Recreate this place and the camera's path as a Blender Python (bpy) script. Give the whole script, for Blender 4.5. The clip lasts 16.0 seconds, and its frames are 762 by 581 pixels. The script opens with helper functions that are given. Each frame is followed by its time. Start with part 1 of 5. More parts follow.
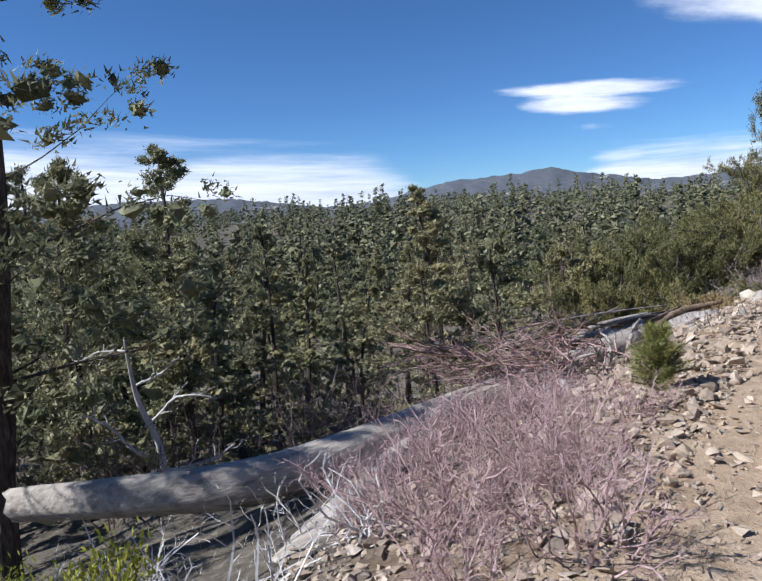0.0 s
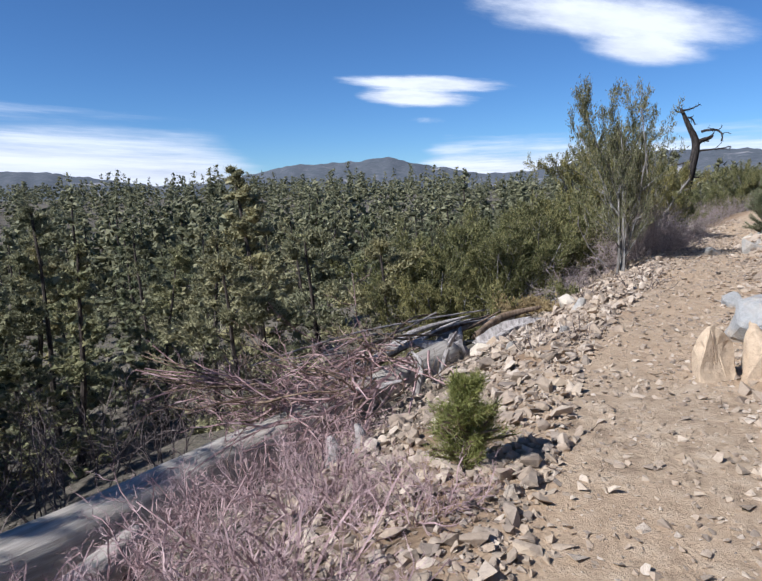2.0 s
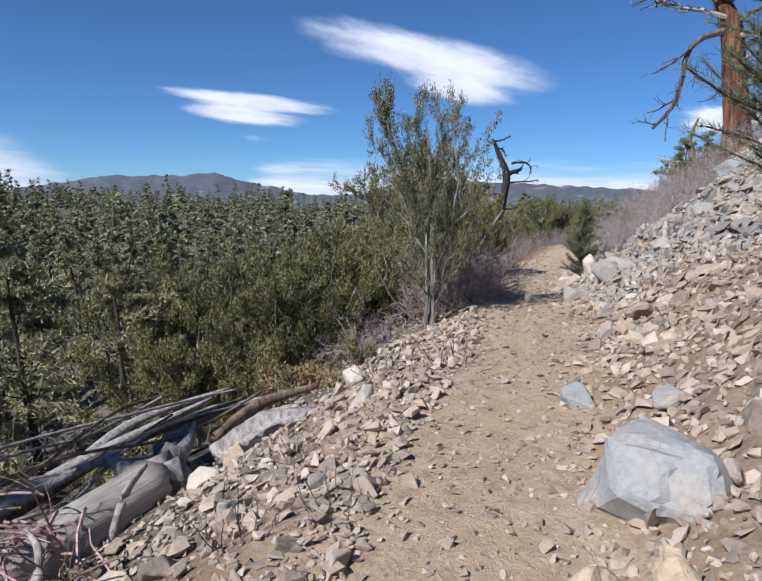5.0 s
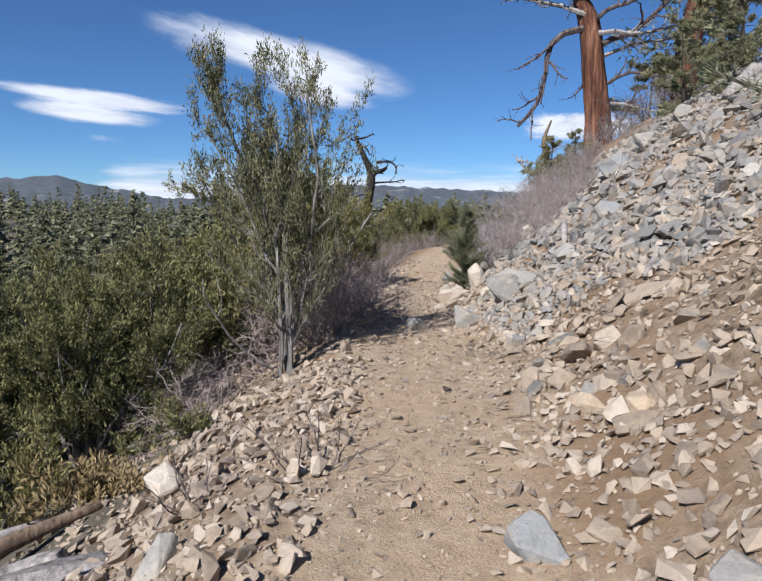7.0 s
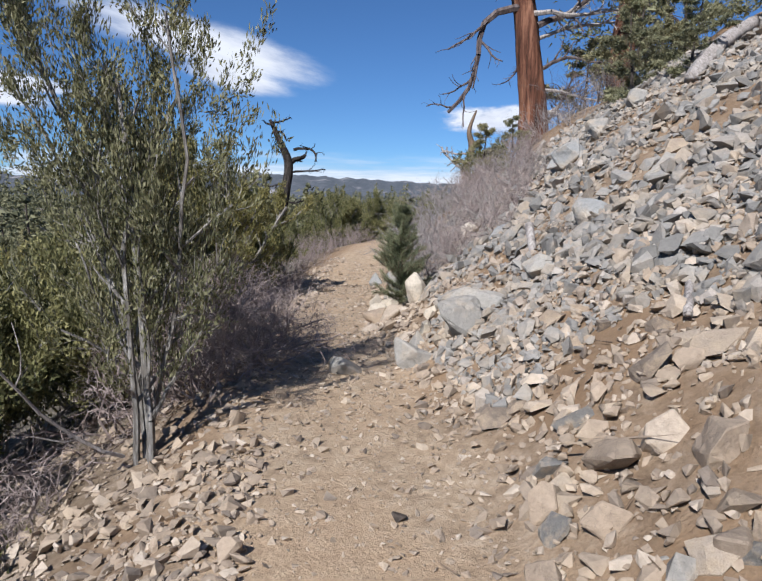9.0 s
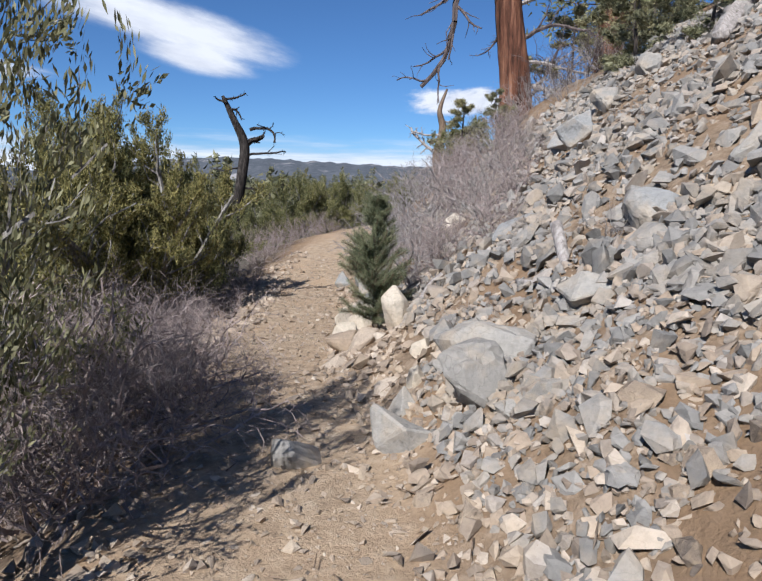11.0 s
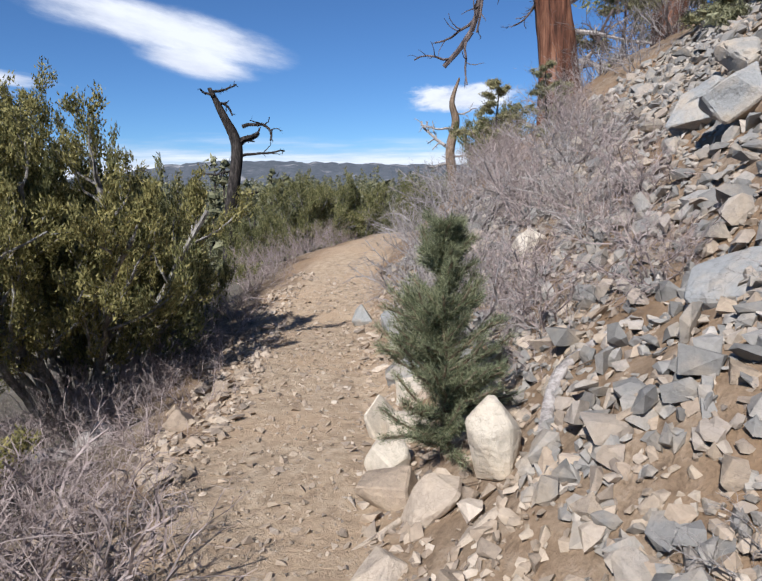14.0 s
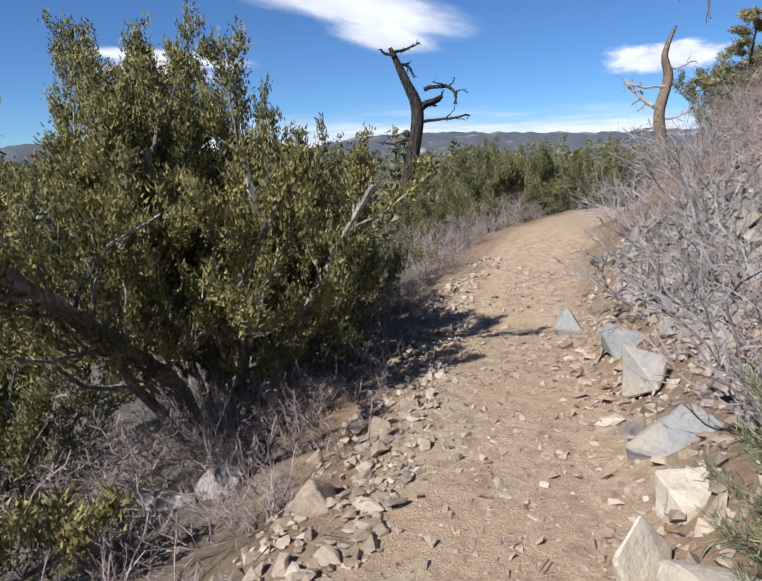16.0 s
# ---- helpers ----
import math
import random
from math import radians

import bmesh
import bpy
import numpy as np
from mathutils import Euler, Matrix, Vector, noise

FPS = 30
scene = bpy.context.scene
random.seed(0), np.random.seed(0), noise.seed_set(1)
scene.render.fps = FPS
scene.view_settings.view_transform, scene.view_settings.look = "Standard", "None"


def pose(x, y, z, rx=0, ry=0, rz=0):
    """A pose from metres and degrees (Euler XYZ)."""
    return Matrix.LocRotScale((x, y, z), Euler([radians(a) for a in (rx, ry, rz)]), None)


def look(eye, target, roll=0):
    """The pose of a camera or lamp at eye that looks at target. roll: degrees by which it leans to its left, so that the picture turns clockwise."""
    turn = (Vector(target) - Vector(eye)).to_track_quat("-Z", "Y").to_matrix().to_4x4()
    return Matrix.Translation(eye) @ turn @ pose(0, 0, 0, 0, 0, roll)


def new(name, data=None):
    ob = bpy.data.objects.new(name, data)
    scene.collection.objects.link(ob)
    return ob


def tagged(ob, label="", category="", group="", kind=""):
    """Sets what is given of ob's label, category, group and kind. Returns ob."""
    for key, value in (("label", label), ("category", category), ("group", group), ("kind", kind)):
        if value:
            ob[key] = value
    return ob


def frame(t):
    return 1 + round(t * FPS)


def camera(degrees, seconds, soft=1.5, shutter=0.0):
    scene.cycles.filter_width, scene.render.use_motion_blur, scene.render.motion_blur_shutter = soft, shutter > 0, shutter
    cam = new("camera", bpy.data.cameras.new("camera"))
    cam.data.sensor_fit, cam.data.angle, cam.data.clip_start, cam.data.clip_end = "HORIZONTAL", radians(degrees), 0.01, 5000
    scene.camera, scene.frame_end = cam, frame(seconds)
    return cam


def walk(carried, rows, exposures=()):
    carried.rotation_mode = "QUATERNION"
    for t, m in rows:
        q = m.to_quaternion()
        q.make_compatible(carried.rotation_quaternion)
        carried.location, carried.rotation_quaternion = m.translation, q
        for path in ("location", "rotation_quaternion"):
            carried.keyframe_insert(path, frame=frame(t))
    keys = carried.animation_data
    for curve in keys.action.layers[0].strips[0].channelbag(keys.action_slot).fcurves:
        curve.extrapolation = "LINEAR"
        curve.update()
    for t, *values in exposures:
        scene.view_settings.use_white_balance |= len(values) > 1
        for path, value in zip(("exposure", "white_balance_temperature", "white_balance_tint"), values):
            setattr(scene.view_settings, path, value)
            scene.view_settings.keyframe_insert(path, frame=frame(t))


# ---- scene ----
cam = camera(62.6, 16.0, soft=1.5)
METRES, EYE, TILT, LEAN, TURN = 15.5, 1.55, -7.5, 4.0, 0.0
ROWS = [
    (0.0, 0.0, 0.0, 0.0, 0.0, 0.0, 0.0),
    (0.5, 0.0116, 0.0249, 0.0031, -3.39, -0.4, 0.93),
    (1.0, 0.0198, 0.0529, 0.0053, -8.14, -1.4, 1.7),
    (1.5, 0.031, 0.0762, 0.0101, -12.82, -2.18, 1.26),
    (2.0, 0.048, 0.0971, 0.0154, -14.6, -1.26, -0.46),
    (2.5, 0.0648, 0.1194, 0.0211, -16.2, -0.31, -1.33),
    (3.0, 0.0787, 0.1404, 0.0267, -16.81, 0.39, -1.82),
    (3.5, 0.0994, 0.1651, 0.0307, -16.16, 0.33, -2.55),
    (4.0, 0.1175, 0.1919, 0.0355, -19.04, -0.1, -1.89),
    (4.5, 0.1405, 0.2186, 0.0397, -24.33, -0.04, -1.21),
    (5.0, 0.1637, 0.245, 0.0445, -30.23, 0.74, -0.89),
    (7.5, 0.2681, 0.3776, 0.0704, -44.17, 0.68, 1.87),
    (8.0, 0.2903, 0.4007, 0.0775, -46.21, 0.61, 1.91),
    (8.5, 0.3145, 0.422, 0.0823, -47.94, 0.42, 1.89),
    (9.0, 0.3364, 0.4425, 0.0874, -49.46, -0.2, 2.0),
    (11.5, 0.455, 0.5404, 0.1125, -52.7, -1.87, 3.04),
    (12.0, 0.4803, 0.5602, 0.1173, -52.94, -0.88, 3.84),
    (12.5, 0.5021, 0.5815, 0.1243, -53.22, -0.26, 4.48),
    (13.0, 0.5212, 0.6056, 0.1293, -53.39, -0.35, 4.96),
    (13.5, 0.5426, 0.6285, 0.1338, -53.0, -1.05, 4.92),
    (14.0, 0.5627, 0.6497, 0.1386, -51.88, -1.89, 4.48),
    (14.5, 0.5849, 0.6687, 0.1417, -49.71, -2.66, 3.89),
    (15.0, 0.6075, 0.6884, 0.145, -46.61, -3.07, 3.28),
    (15.5, 0.6255, 0.7154, 0.1474, -43.21, -3.74, 2.92),
    (16.0, 0.64, 0.7384, 0.1526, -35.81, -3.4, 2.96),
]
EXPOSURES = [(0.0, 0.56, 5900, 10.5), (4.5, 0.4, 5900, 10.5), (7.5, 0.38, 6100, 10.5), (12.5, 0.4, 6100, 10.5), (16.0, 0.5, 6150, 10.5)]
walk(cam, [(t, pose(0, 0, EYE, TILT, LEAN, TURN) @ pose(METRES * x, METRES * y, METRES * z, 90 + pitch, roll, yaw)) for t, x, y, z, yaw, pitch, roll in ROWS],
     EXPOSURES)

# ---- sky and sun ----
SUN_YAW, SUN_UP = 103.0, 42.0
world = bpy.data.worlds.new("world")
scene.world = world
world.use_nodes = True
wn = world.node_tree.nodes
sky = wn.new("ShaderNodeTexSky")
sky.sky_type, sky.sun_disc = "NISHITA", False
sky.sun_elevation, sky.sun_rotation = radians(SUN_UP), radians(360 - SUN_YAW)
sky.altitude, sky.air_density, sky.dust_density, sky.ozone_density = 2400, 1.0, 0.0, 4.6
tint = wn.new("ShaderNodeMix")
tint.data_type, tint.blend_type = "RGBA", "MULTIPLY"
tint.inputs[0].default_value, tint.inputs[7].default_value = 1.0, (0.76, 1.0, 1.2, 1)
world.node_tree.links.new(sky.outputs[0], tint.inputs[6])
world.node_tree.links.new(tint.outputs[2], wn["Background"].inputs[0])
wn["Background"].inputs[1].default_value = 0.063
sun = new("sun", bpy.data.lights.new("sun", "SUN"))
sun.data.energy, sun.data.angle, sun.data.color = 5.0, radians(0.55), (1.0, 0.95, 0.89)
sun.matrix_world = look((-60 * math.sin(radians(SUN_YAW)), 60 * math.cos(radians(SUN_YAW)), 60 * math.tan(radians(SUN_UP))), (0, 0, 0))

# ---- materials ----
def ramp(nt, fac, stops):
    r = nt.nodes.new("ShaderNodeValToRGB")
    while len(r.color_ramp.elements) < len(stops):
        r.color_ramp.elements.new(0.5)
    for e, (p, c) in zip(r.color_ramp.elements, stops):
        e.position, e.color = p, (*c, 1)
    nt.links.new(fac, r.inputs[0])
    return r.outputs[0]


def noise_out(nt, scale, detail=4, rough=0.55, stretch=None, kind="Object", turn=0.0):
    co = nt.nodes.new("ShaderNodeTexCoord").outputs[kind]
    if stretch:
        mp = nt.nodes.new("ShaderNodeMapping")
        mp.vector_type = "TEXTURE"
        mp.inputs["Rotation"].default_value = (0, 0, radians(turn))
        mp.inputs["Scale"].default_value = [1 / k for k in stretch]
        nt.links.new(co, mp.inputs[0])
        co = mp.outputs[0]
    n = nt.nodes.new("ShaderNodeTexNoise")
    n.inputs["Scale"].default_value, n.inputs["Detail"].default_value, n.inputs["Roughness"].default_value = scale, detail, rough
    nt.links.new(co, n.inputs["Vector"])
    return n.outputs["Fac"]


def mix(nt, fac, a, b, how="MIX"):
    m = nt.nodes.new("ShaderNodeMix")
    m.data_type, m.blend_type = "RGBA", how
    if isinstance(fac, float):
        m.inputs[0].default_value = fac
    else:
        nt.links.new(fac, m.inputs[0])
    for sock, v in ((m.inputs[6], a), (m.inputs[7], b)):
        if isinstance(v, tuple):
            sock.default_value = (*v, 1)
        else:
            nt.links.new(v, sock)
    return m.outputs[2]


def material(name, rough=0.9):
    m = bpy.data.materials.new(name)
    m.use_nodes = True
    b = m.node_tree.nodes["Principled BSDF"]
    b.inputs["Roughness"].default_value = rough
    b.inputs["Specular IOR Level"].default_value = 0.25
    return m, m.node_tree, b


def relief(nt, b, fac, strength, distance):
    bp = nt.nodes.new("ShaderNodeBump")
    bp.inputs["Strength"].default_value, bp.inputs["Distance"].default_value = strength, distance
    nt.links.new(fac, bp.inputs["Height"])
    nt.links.new(bp.outputs[0], b.inputs["Normal"])


def math_node(nt, how, a, v):
    m = nt.nodes.new("ShaderNodeMath")
    m.operation = how
    nt.links.new(a, m.inputs[0])
    if isinstance(v, (int, float)):
        m.inputs[1].default_value = v
    else:
        nt.links.new(v, m.inputs[1])
    return m.outputs[0]


def attribute(nt, name):
    a = nt.nodes.new("ShaderNodeAttribute")
    a.attribute_name = name
    return a.outputs["Fac"]


def ground_material():
    m, nt, b = material("earth", 0.95)
    grain, patch, fine = noise_out(nt, 9, 8, 0.7), noise_out(nt, 0.8, 4), noise_out(nt, 55, 4, 0.7)
    dirt = ramp(nt, grain, [(0.3, (0.23, 0.165, 0.11)), (0.5, (0.43, 0.325, 0.22)), (0.7, (0.56, 0.45, 0.33))])
    dirt = mix(nt, ramp(nt, patch, [(0.4, (0, 0, 0)), (0.65, (0.6, 0.6, 0.6))]), dirt, (0.47, 0.335, 0.215))
    soil = ramp(nt, grain, [(0.3, (0.13, 0.09, 0.06)), (0.5, (0.29, 0.21, 0.14)), (0.72, (0.42, 0.335, 0.25))])
    soil = mix(nt, ramp(nt, patch, [(0.45, (0, 0, 0)), (0.6, (0.85, 0.85, 0.85))]), soil, (0.26, 0.17, 0.10))
    duff = ramp(nt, grain, [(0.3, (0.05, 0.045, 0.035)), (0.55, (0.15, 0.13, 0.10)), (0.75, (0.30, 0.26, 0.22))])
    colour = mix(nt, attribute(nt, "tread"), soil, dirt)
    colour = mix(nt, attribute(nt, "woods"), colour, duff)
    colour = mix(nt, 0.34, colour, ramp(nt, fine, [(0.3, (0.35, 0.35, 0.35)), (0.7, (1, 1, 1))]), "MULTIPLY")
    nt.links.new(colour, b.inputs["Base Color"])
    relief(nt, b, math_node(nt, "ADD", grain, math_node(nt, "MULTIPLY", fine, 0.35)), 0.75, 0.04)
    return m


def rock_material(name, tones, island):
    """tones: the ramp's colours by random piece."""
    m, nt, b = material(name, 0.85)
    if island:
        pick = nt.nodes.new("ShaderNodeNewGeometry").outputs["Random Per Island"]
    else:
        pick = nt.nodes.new("ShaderNodeObjectInfo").outputs["Random"]
    base = ramp(nt, pick, tones)
    stain, grain = noise_out(nt, 3.2, 5, 0.6), noise_out(nt, 30, 6, 0.7)
    base = mix(nt, ramp(nt, stain, [(0.46, (0, 0, 0)), (0.66, (0.6, 0.6, 0.6))]), base, (0.44, 0.35, 0.25))
    base = mix(nt, 0.5, base, ramp(nt, grain, [(0.3, (0.55, 0.55, 0.55)), (0.6, (1, 1, 1))]), "MULTIPLY")
    vein = ramp(nt, noise_out(nt, 5, 3, 0.5, (1, 1, 3)), [(0.488, (1, 1, 1)), (0.5, (0.35, 0.35, 0.36)), (0.512, (1, 1, 1))])
    base = mix(nt, 0.2, base, vein, "MULTIPLY")
    if not island:
        crack = nt.nodes.new("ShaderNodeTexVoronoi")
        crack.feature = "DISTANCE_TO_EDGE"
        crack.inputs["Scale"].default_value = 1.7
        warp = nt.nodes.new("ShaderNodeVectorMath")
        warp.operation = "ADD"
        wn = nt.nodes.new("ShaderNodeTexNoise")
        wn.inputs["Scale"].default_value = 3.0
        nt.links.new(nt.nodes.new("ShaderNodeTexCoord").outputs["Object"], warp.inputs[0])
        nt.links.new(wn.outputs["Color"], warp.inputs[1])
        nt.links.new(warp.outputs[0], crack.inputs["Vector"])
        lines = ramp(nt, crack.outputs["Distance"], [(0.0, (0.2, 0.18, 0.16)), (0.012, (1, 1, 1))])
        base = mix(nt, 0.3, base, lines, "MULTIPLY")
        blotch = noise_out(nt, 1.6, 6, 0.65)
        base = mix(nt, 0.6, base, ramp(nt, blotch, [(0.35, (0.75, 0.75, 0.75)), (0.6, (1.15, 1.13, 1.1))]), "MULTIPLY")
    nt.links.new(base, b.inputs["Base Color"])
    relief(nt, b, math_node(nt, "ADD", stain, math_node(nt, "MULTIPLY", grain, 0.5)), 0.8, 0.025)
    return m


def wood_material(name, dark, mid, light, scale=6.0, stretch=(1, 1, 0.18), turn=0.0):
    m, nt, b = material(name, 0.9)
    grain, patch = noise_out(nt, scale * 4, 6, 0.7, stretch, "Object", turn), noise_out(nt, scale * 0.5, 3)
    c = ramp(nt, grain, [(0.32, dark), (0.5, mid), (0.68, light)])
    c = mix(nt, 0.4, c, ramp(nt, patch, [(0.35, (0.5, 0.5, 0.5)), (0.65, (1, 1, 1))]), "MULTIPLY")
    nt.links.new(c, b.inputs["Base Color"])
    relief(nt, b, grain, 0.8, 0.02)
    return m


def leaf_material(name, dark, mid, light, through_light=0.28):
    m, nt, b = material(name, 0.75)
    b.inputs["Specular IOR Level"].default_value = 0.12
    pick = nt.nodes.new("ShaderNodeNewGeometry").outputs["Random Per Island"]
    c = ramp(nt, pick, [(0.0, dark), (0.45, mid), (1.0, light)])
    tree = nt.nodes.new("ShaderNodeObjectInfo").outputs["Random"]
    c = mix(nt, 0.5, c, ramp(nt, tree, [(0.0, (0.62, 0.68, 0.62)), (0.5, (1, 1, 1)), (1.0, (1.25, 1.12, 0.85))]), "MULTIPLY")
    c = mix(nt, 0.5, c, ramp(nt, noise_out(nt, 0.9, 3), [(0.35, (0.55, 0.58, 0.55)), (0.65, (1.2, 1.15, 1.0))]), "MULTIPLY")
    nt.links.new(c, b.inputs["Base Color"])
    t = nt.nodes.new("ShaderNodeBsdfTranslucent")
    nt.links.new(c, t.inputs[0])
    s = nt.nodes.new("ShaderNodeMixShader")
    s.inputs[0].default_value = through_light
    nt.links.new(b.outputs[0], s.inputs[1])
    nt.links.new(t.outputs[0], s.inputs[2])
    nt.links.new(s.outputs[0], nt.nodes["Material Output"].inputs[0])
    return m


EARTH = ground_material()
GREY_TONES = [(0.0, (0.17, 0.163, 0.15)), (0.4, (0.26, 0.248, 0.23)), (0.7, (0.33, 0.31, 0.28)), (0.88, (0.35, 0.285, 0.225)), (1.0, (0.46, 0.42, 0.375))]
PALE_TONES = [(0.0, (0.21, 0.172, 0.14)), (0.25, (0.315, 0.25, 0.19)), (0.65, (0.40, 0.315, 0.235)), (1.0, (0.53, 0.45, 0.365))]
SCREE = rock_material("scree_stone", GREY_TONES, True)
PEBBLE = rock_material("pebble_stone", PALE_TONES, True)
STONE = rock_material("loose_stone", GREY_TONES, False)
PALE_STONE = rock_material("pale_stone", PALE_TONES, False)
BLUE_ROCK = rock_material("blue_grey_rock", [(0.0, (0.29, 0.295, 0.29)), (1.0, (0.36, 0.36, 0.35))], False)
GREY_ROCK = rock_material("grey_rock", [(0.0, (0.30, 0.285, 0.26)), (1.0, (0.39, 0.37, 0.335))], False)
BLOND_ROCK = rock_material("blond_rock", [(0.0, (0.52, 0.40, 0.28)), (1.0, (0.58, 0.46, 0.33))], False)
WHITE_ROCK = rock_material("white_rock", [(0.0, (0.56, 0.49, 0.39)), (1.0, (0.64, 0.57, 0.47))], False)
DEADWOOD = wood_material("weathered_wood", (0.15, 0.13, 0.12), (0.36, 0.325, 0.30), (0.54, 0.50, 0.465))
LOGWOOD = wood_material("barkless_log", (0.22, 0.20, 0.17), (0.40, 0.36, 0.31), (0.52, 0.47, 0.41), 5, (0.07, 1, 1), 37.0)
BROWNWOOD = wood_material("brown_root", (0.07, 0.05, 0.035), (0.20, 0.14, 0.095), (0.32, 0.245, 0.18))
REDBARK = wood_material("red_bark", (0.015, 0.008, 0.006), (0.13, 0.054, 0.032), (0.33, 0.165, 0.10), 1.8, (1, 1, 0.09))
DARKBARK = wood_material("dark_bark", (0.02, 0.017, 0.015), (0.075, 0.06, 0.05), (0.15, 0.125, 0.105))
PALEBARK = wood_material("pale_bark", (0.09, 0.08, 0.07), (0.20, 0.185, 0.165), (0.46, 0.44, 0.415))
CHARRED = wood_material("charred_wood", (0.006, 0.005, 0.005), (0.032, 0.027, 0.024), (0.10, 0.085, 0.075))
TWIG = wood_material("bare_twig", (0.15, 0.117, 0.11), (0.31, 0.25, 0.23), (0.52, 0.44, 0.41), 2)
PINKTWIG = wood_material("pink_twig", (0.22, 0.14, 0.14), (0.40, 0.28, 0.275), (0.58, 0.445, 0.435), 2)
WHITETWIG = wood_material("bleached_twig", (0.38, 0.36, 0.35), (0.56, 0.54, 0.53), (0.72, 0.71, 0.70), 2)
DARKTWIG = wood_material("dark_twig", (0.04, 0.03, 0.03), (0.12, 0.095, 0.09), (0.22, 0.18, 0.17), 2)
GREYTWIG = wood_material("grey_twig", (0.13, 0.11, 0.105), (0.28, 0.25, 0.24), (0.46, 0.43, 0.41), 2)
BRUSH = wood_material("cut_brush", (0.17, 0.10, 0.095), (0.38, 0.25, 0.235), (0.56, 0.42, 0.40), 2)
STRAW = wood_material("dry_straw", (0.16, 0.115, 0.05), (0.28, 0.205, 0.10), (0.40, 0.31, 0.17), 2)
OLIVE = leaf_material("olive_leaf", (0.075, 0.08, 0.038), (0.205, 0.20, 0.09), (0.37, 0.345, 0.17))
MAHOGANY = leaf_material("grey_green_leaf", (0.075, 0.08, 0.046), (0.165, 0.17, 0.10), (0.34, 0.34, 0.235))
JUNIPER = leaf_material("juniper_green", (0.10, 0.103, 0.062), (0.25, 0.243, 0.148), (0.43, 0.415, 0.275))
PINE = leaf_material("pine_needle", (0.09, 0.10, 0.06), (0.215, 0.225, 0.135), (0.38, 0.38, 0.245))
YOUNG = leaf_material("young_needle", (0.12, 0.135, 0.04), (0.24, 0.255, 0.08), (0.40, 0.40, 0.16))
SAPLING = leaf_material("sapling_needle", (0.08, 0.095, 0.055), (0.19, 0.21, 0.125), (0.38, 0.395, 0.25))
LIME = leaf_material("yellow_green_leaf", (0.13, 0.15, 0.02), (0.25, 0.27, 0.04), (0.38, 0.38, 0.08))
WOODS = leaf_material("far_woods", (0.075, 0.082, 0.05), (0.20, 0.20, 0.12), (0.32, 0.315, 0.205))


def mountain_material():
    m, nt, b = material("hazed_far_slope", 1.0)
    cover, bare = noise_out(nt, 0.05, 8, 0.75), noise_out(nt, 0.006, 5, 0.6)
    # the woods' blue-grey cast is distance haze put into the base colour
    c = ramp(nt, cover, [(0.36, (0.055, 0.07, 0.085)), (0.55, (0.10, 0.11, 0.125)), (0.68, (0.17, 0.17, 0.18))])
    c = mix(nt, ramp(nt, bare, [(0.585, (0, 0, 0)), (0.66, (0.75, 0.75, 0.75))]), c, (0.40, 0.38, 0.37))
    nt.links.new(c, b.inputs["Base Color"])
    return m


def cloud_material(name, edge, seed, streak, ragged=1.5):
    """White vapour that thins out towards the sheet's rim and in wisps."""
    m = bpy.data.materials.new(name)
    m.use_nodes = True
    nt = m.node_tree
    nt.nodes.remove(nt.nodes["Principled BSDF"])
    co = nt.nodes.new("ShaderNodeTexCoord").outputs["UV"]
    mp = nt.nodes.new("ShaderNodeMapping")
    mp.inputs["Location"].default_value, mp.inputs["Scale"].default_value = (seed, seed * 0.7, 0), streak
    nt.links.new(co, mp.inputs[0])
    n = nt.nodes.new("ShaderNodeTexNoise")
    n.inputs["Scale"].default_value, n.inputs["Detail"].default_value, n.inputs["Roughness"].default_value = 1.8, 8, 0.62
    nt.links.new(mp.outputs[0], n.inputs["Vector"])
    body = math_node(nt, "ADD", attribute(nt, "body"), math_node(nt, "MULTIPLY", math_node(nt, "SUBTRACT", n.outputs["Fac"], 0.5), ragged))
    mr = nt.nodes.new("ShaderNodeMapRange")
    mr.interpolation_type = "SMOOTHSTEP"
    mr.inputs[1].default_value, mr.inputs[2].default_value = edge
    nt.links.new(body, mr.inputs[0])
    e = nt.nodes.new("ShaderNodeEmission")
    tone = ramp(nt, n.outputs["Fac"], [(0.3, (0.50, 0.53, 0.61)), (0.6, (0.70, 0.72, 0.77))])
    nt.links.new(tone, e.inputs[0])
    tr, mx = nt.nodes.new("ShaderNodeBsdfTransparent"), nt.nodes.new("ShaderNodeMixShader")
    nt.links.new(mr.outputs[0], mx.inputs[0])
    nt.links.new(tr.outputs[0], mx.inputs[1])
    nt.links.new(e.outputs[0], mx.inputs[2])
    nt.links.new(mx.outputs[0], nt.nodes["Material Output"].inputs[0])
    return m


# ---- ground shape ----
TRAIL = np.array([(-2.6, -5.2, 0.10), (-1.0, -2.0, 0.10), (0.1, 0.0, 0.12), (1.0, 1.75, 0.13), (2.0, 3.1, 0.15), (2.7, 4.0, 0.15),
                  (4.2, 5.95, 0.18), (5.3, 7.05, 0.18), (7.0, 8.6, 0.22), (7.8, 9.45, 0.22), (8.6, 10.45, 0.22), (9.4, 11.2, 0.2),
                  (10.2, 12.2, 0.12), (12.5, 14.0, -0.05), (15.2, 16.5, -0.2), (17.2, 18.0, 0.05), (19.5, 19.3, 0.35), (23.0, 20.5, 0.4),
                  (30.0, 21.0, 0.0), (45.0, 18.0, -1.0)])


def smooth(a, b, v):
    k = np.clip((v - a) / (b - a), 0, 1)
    return k * k * (3 - 2 * k)


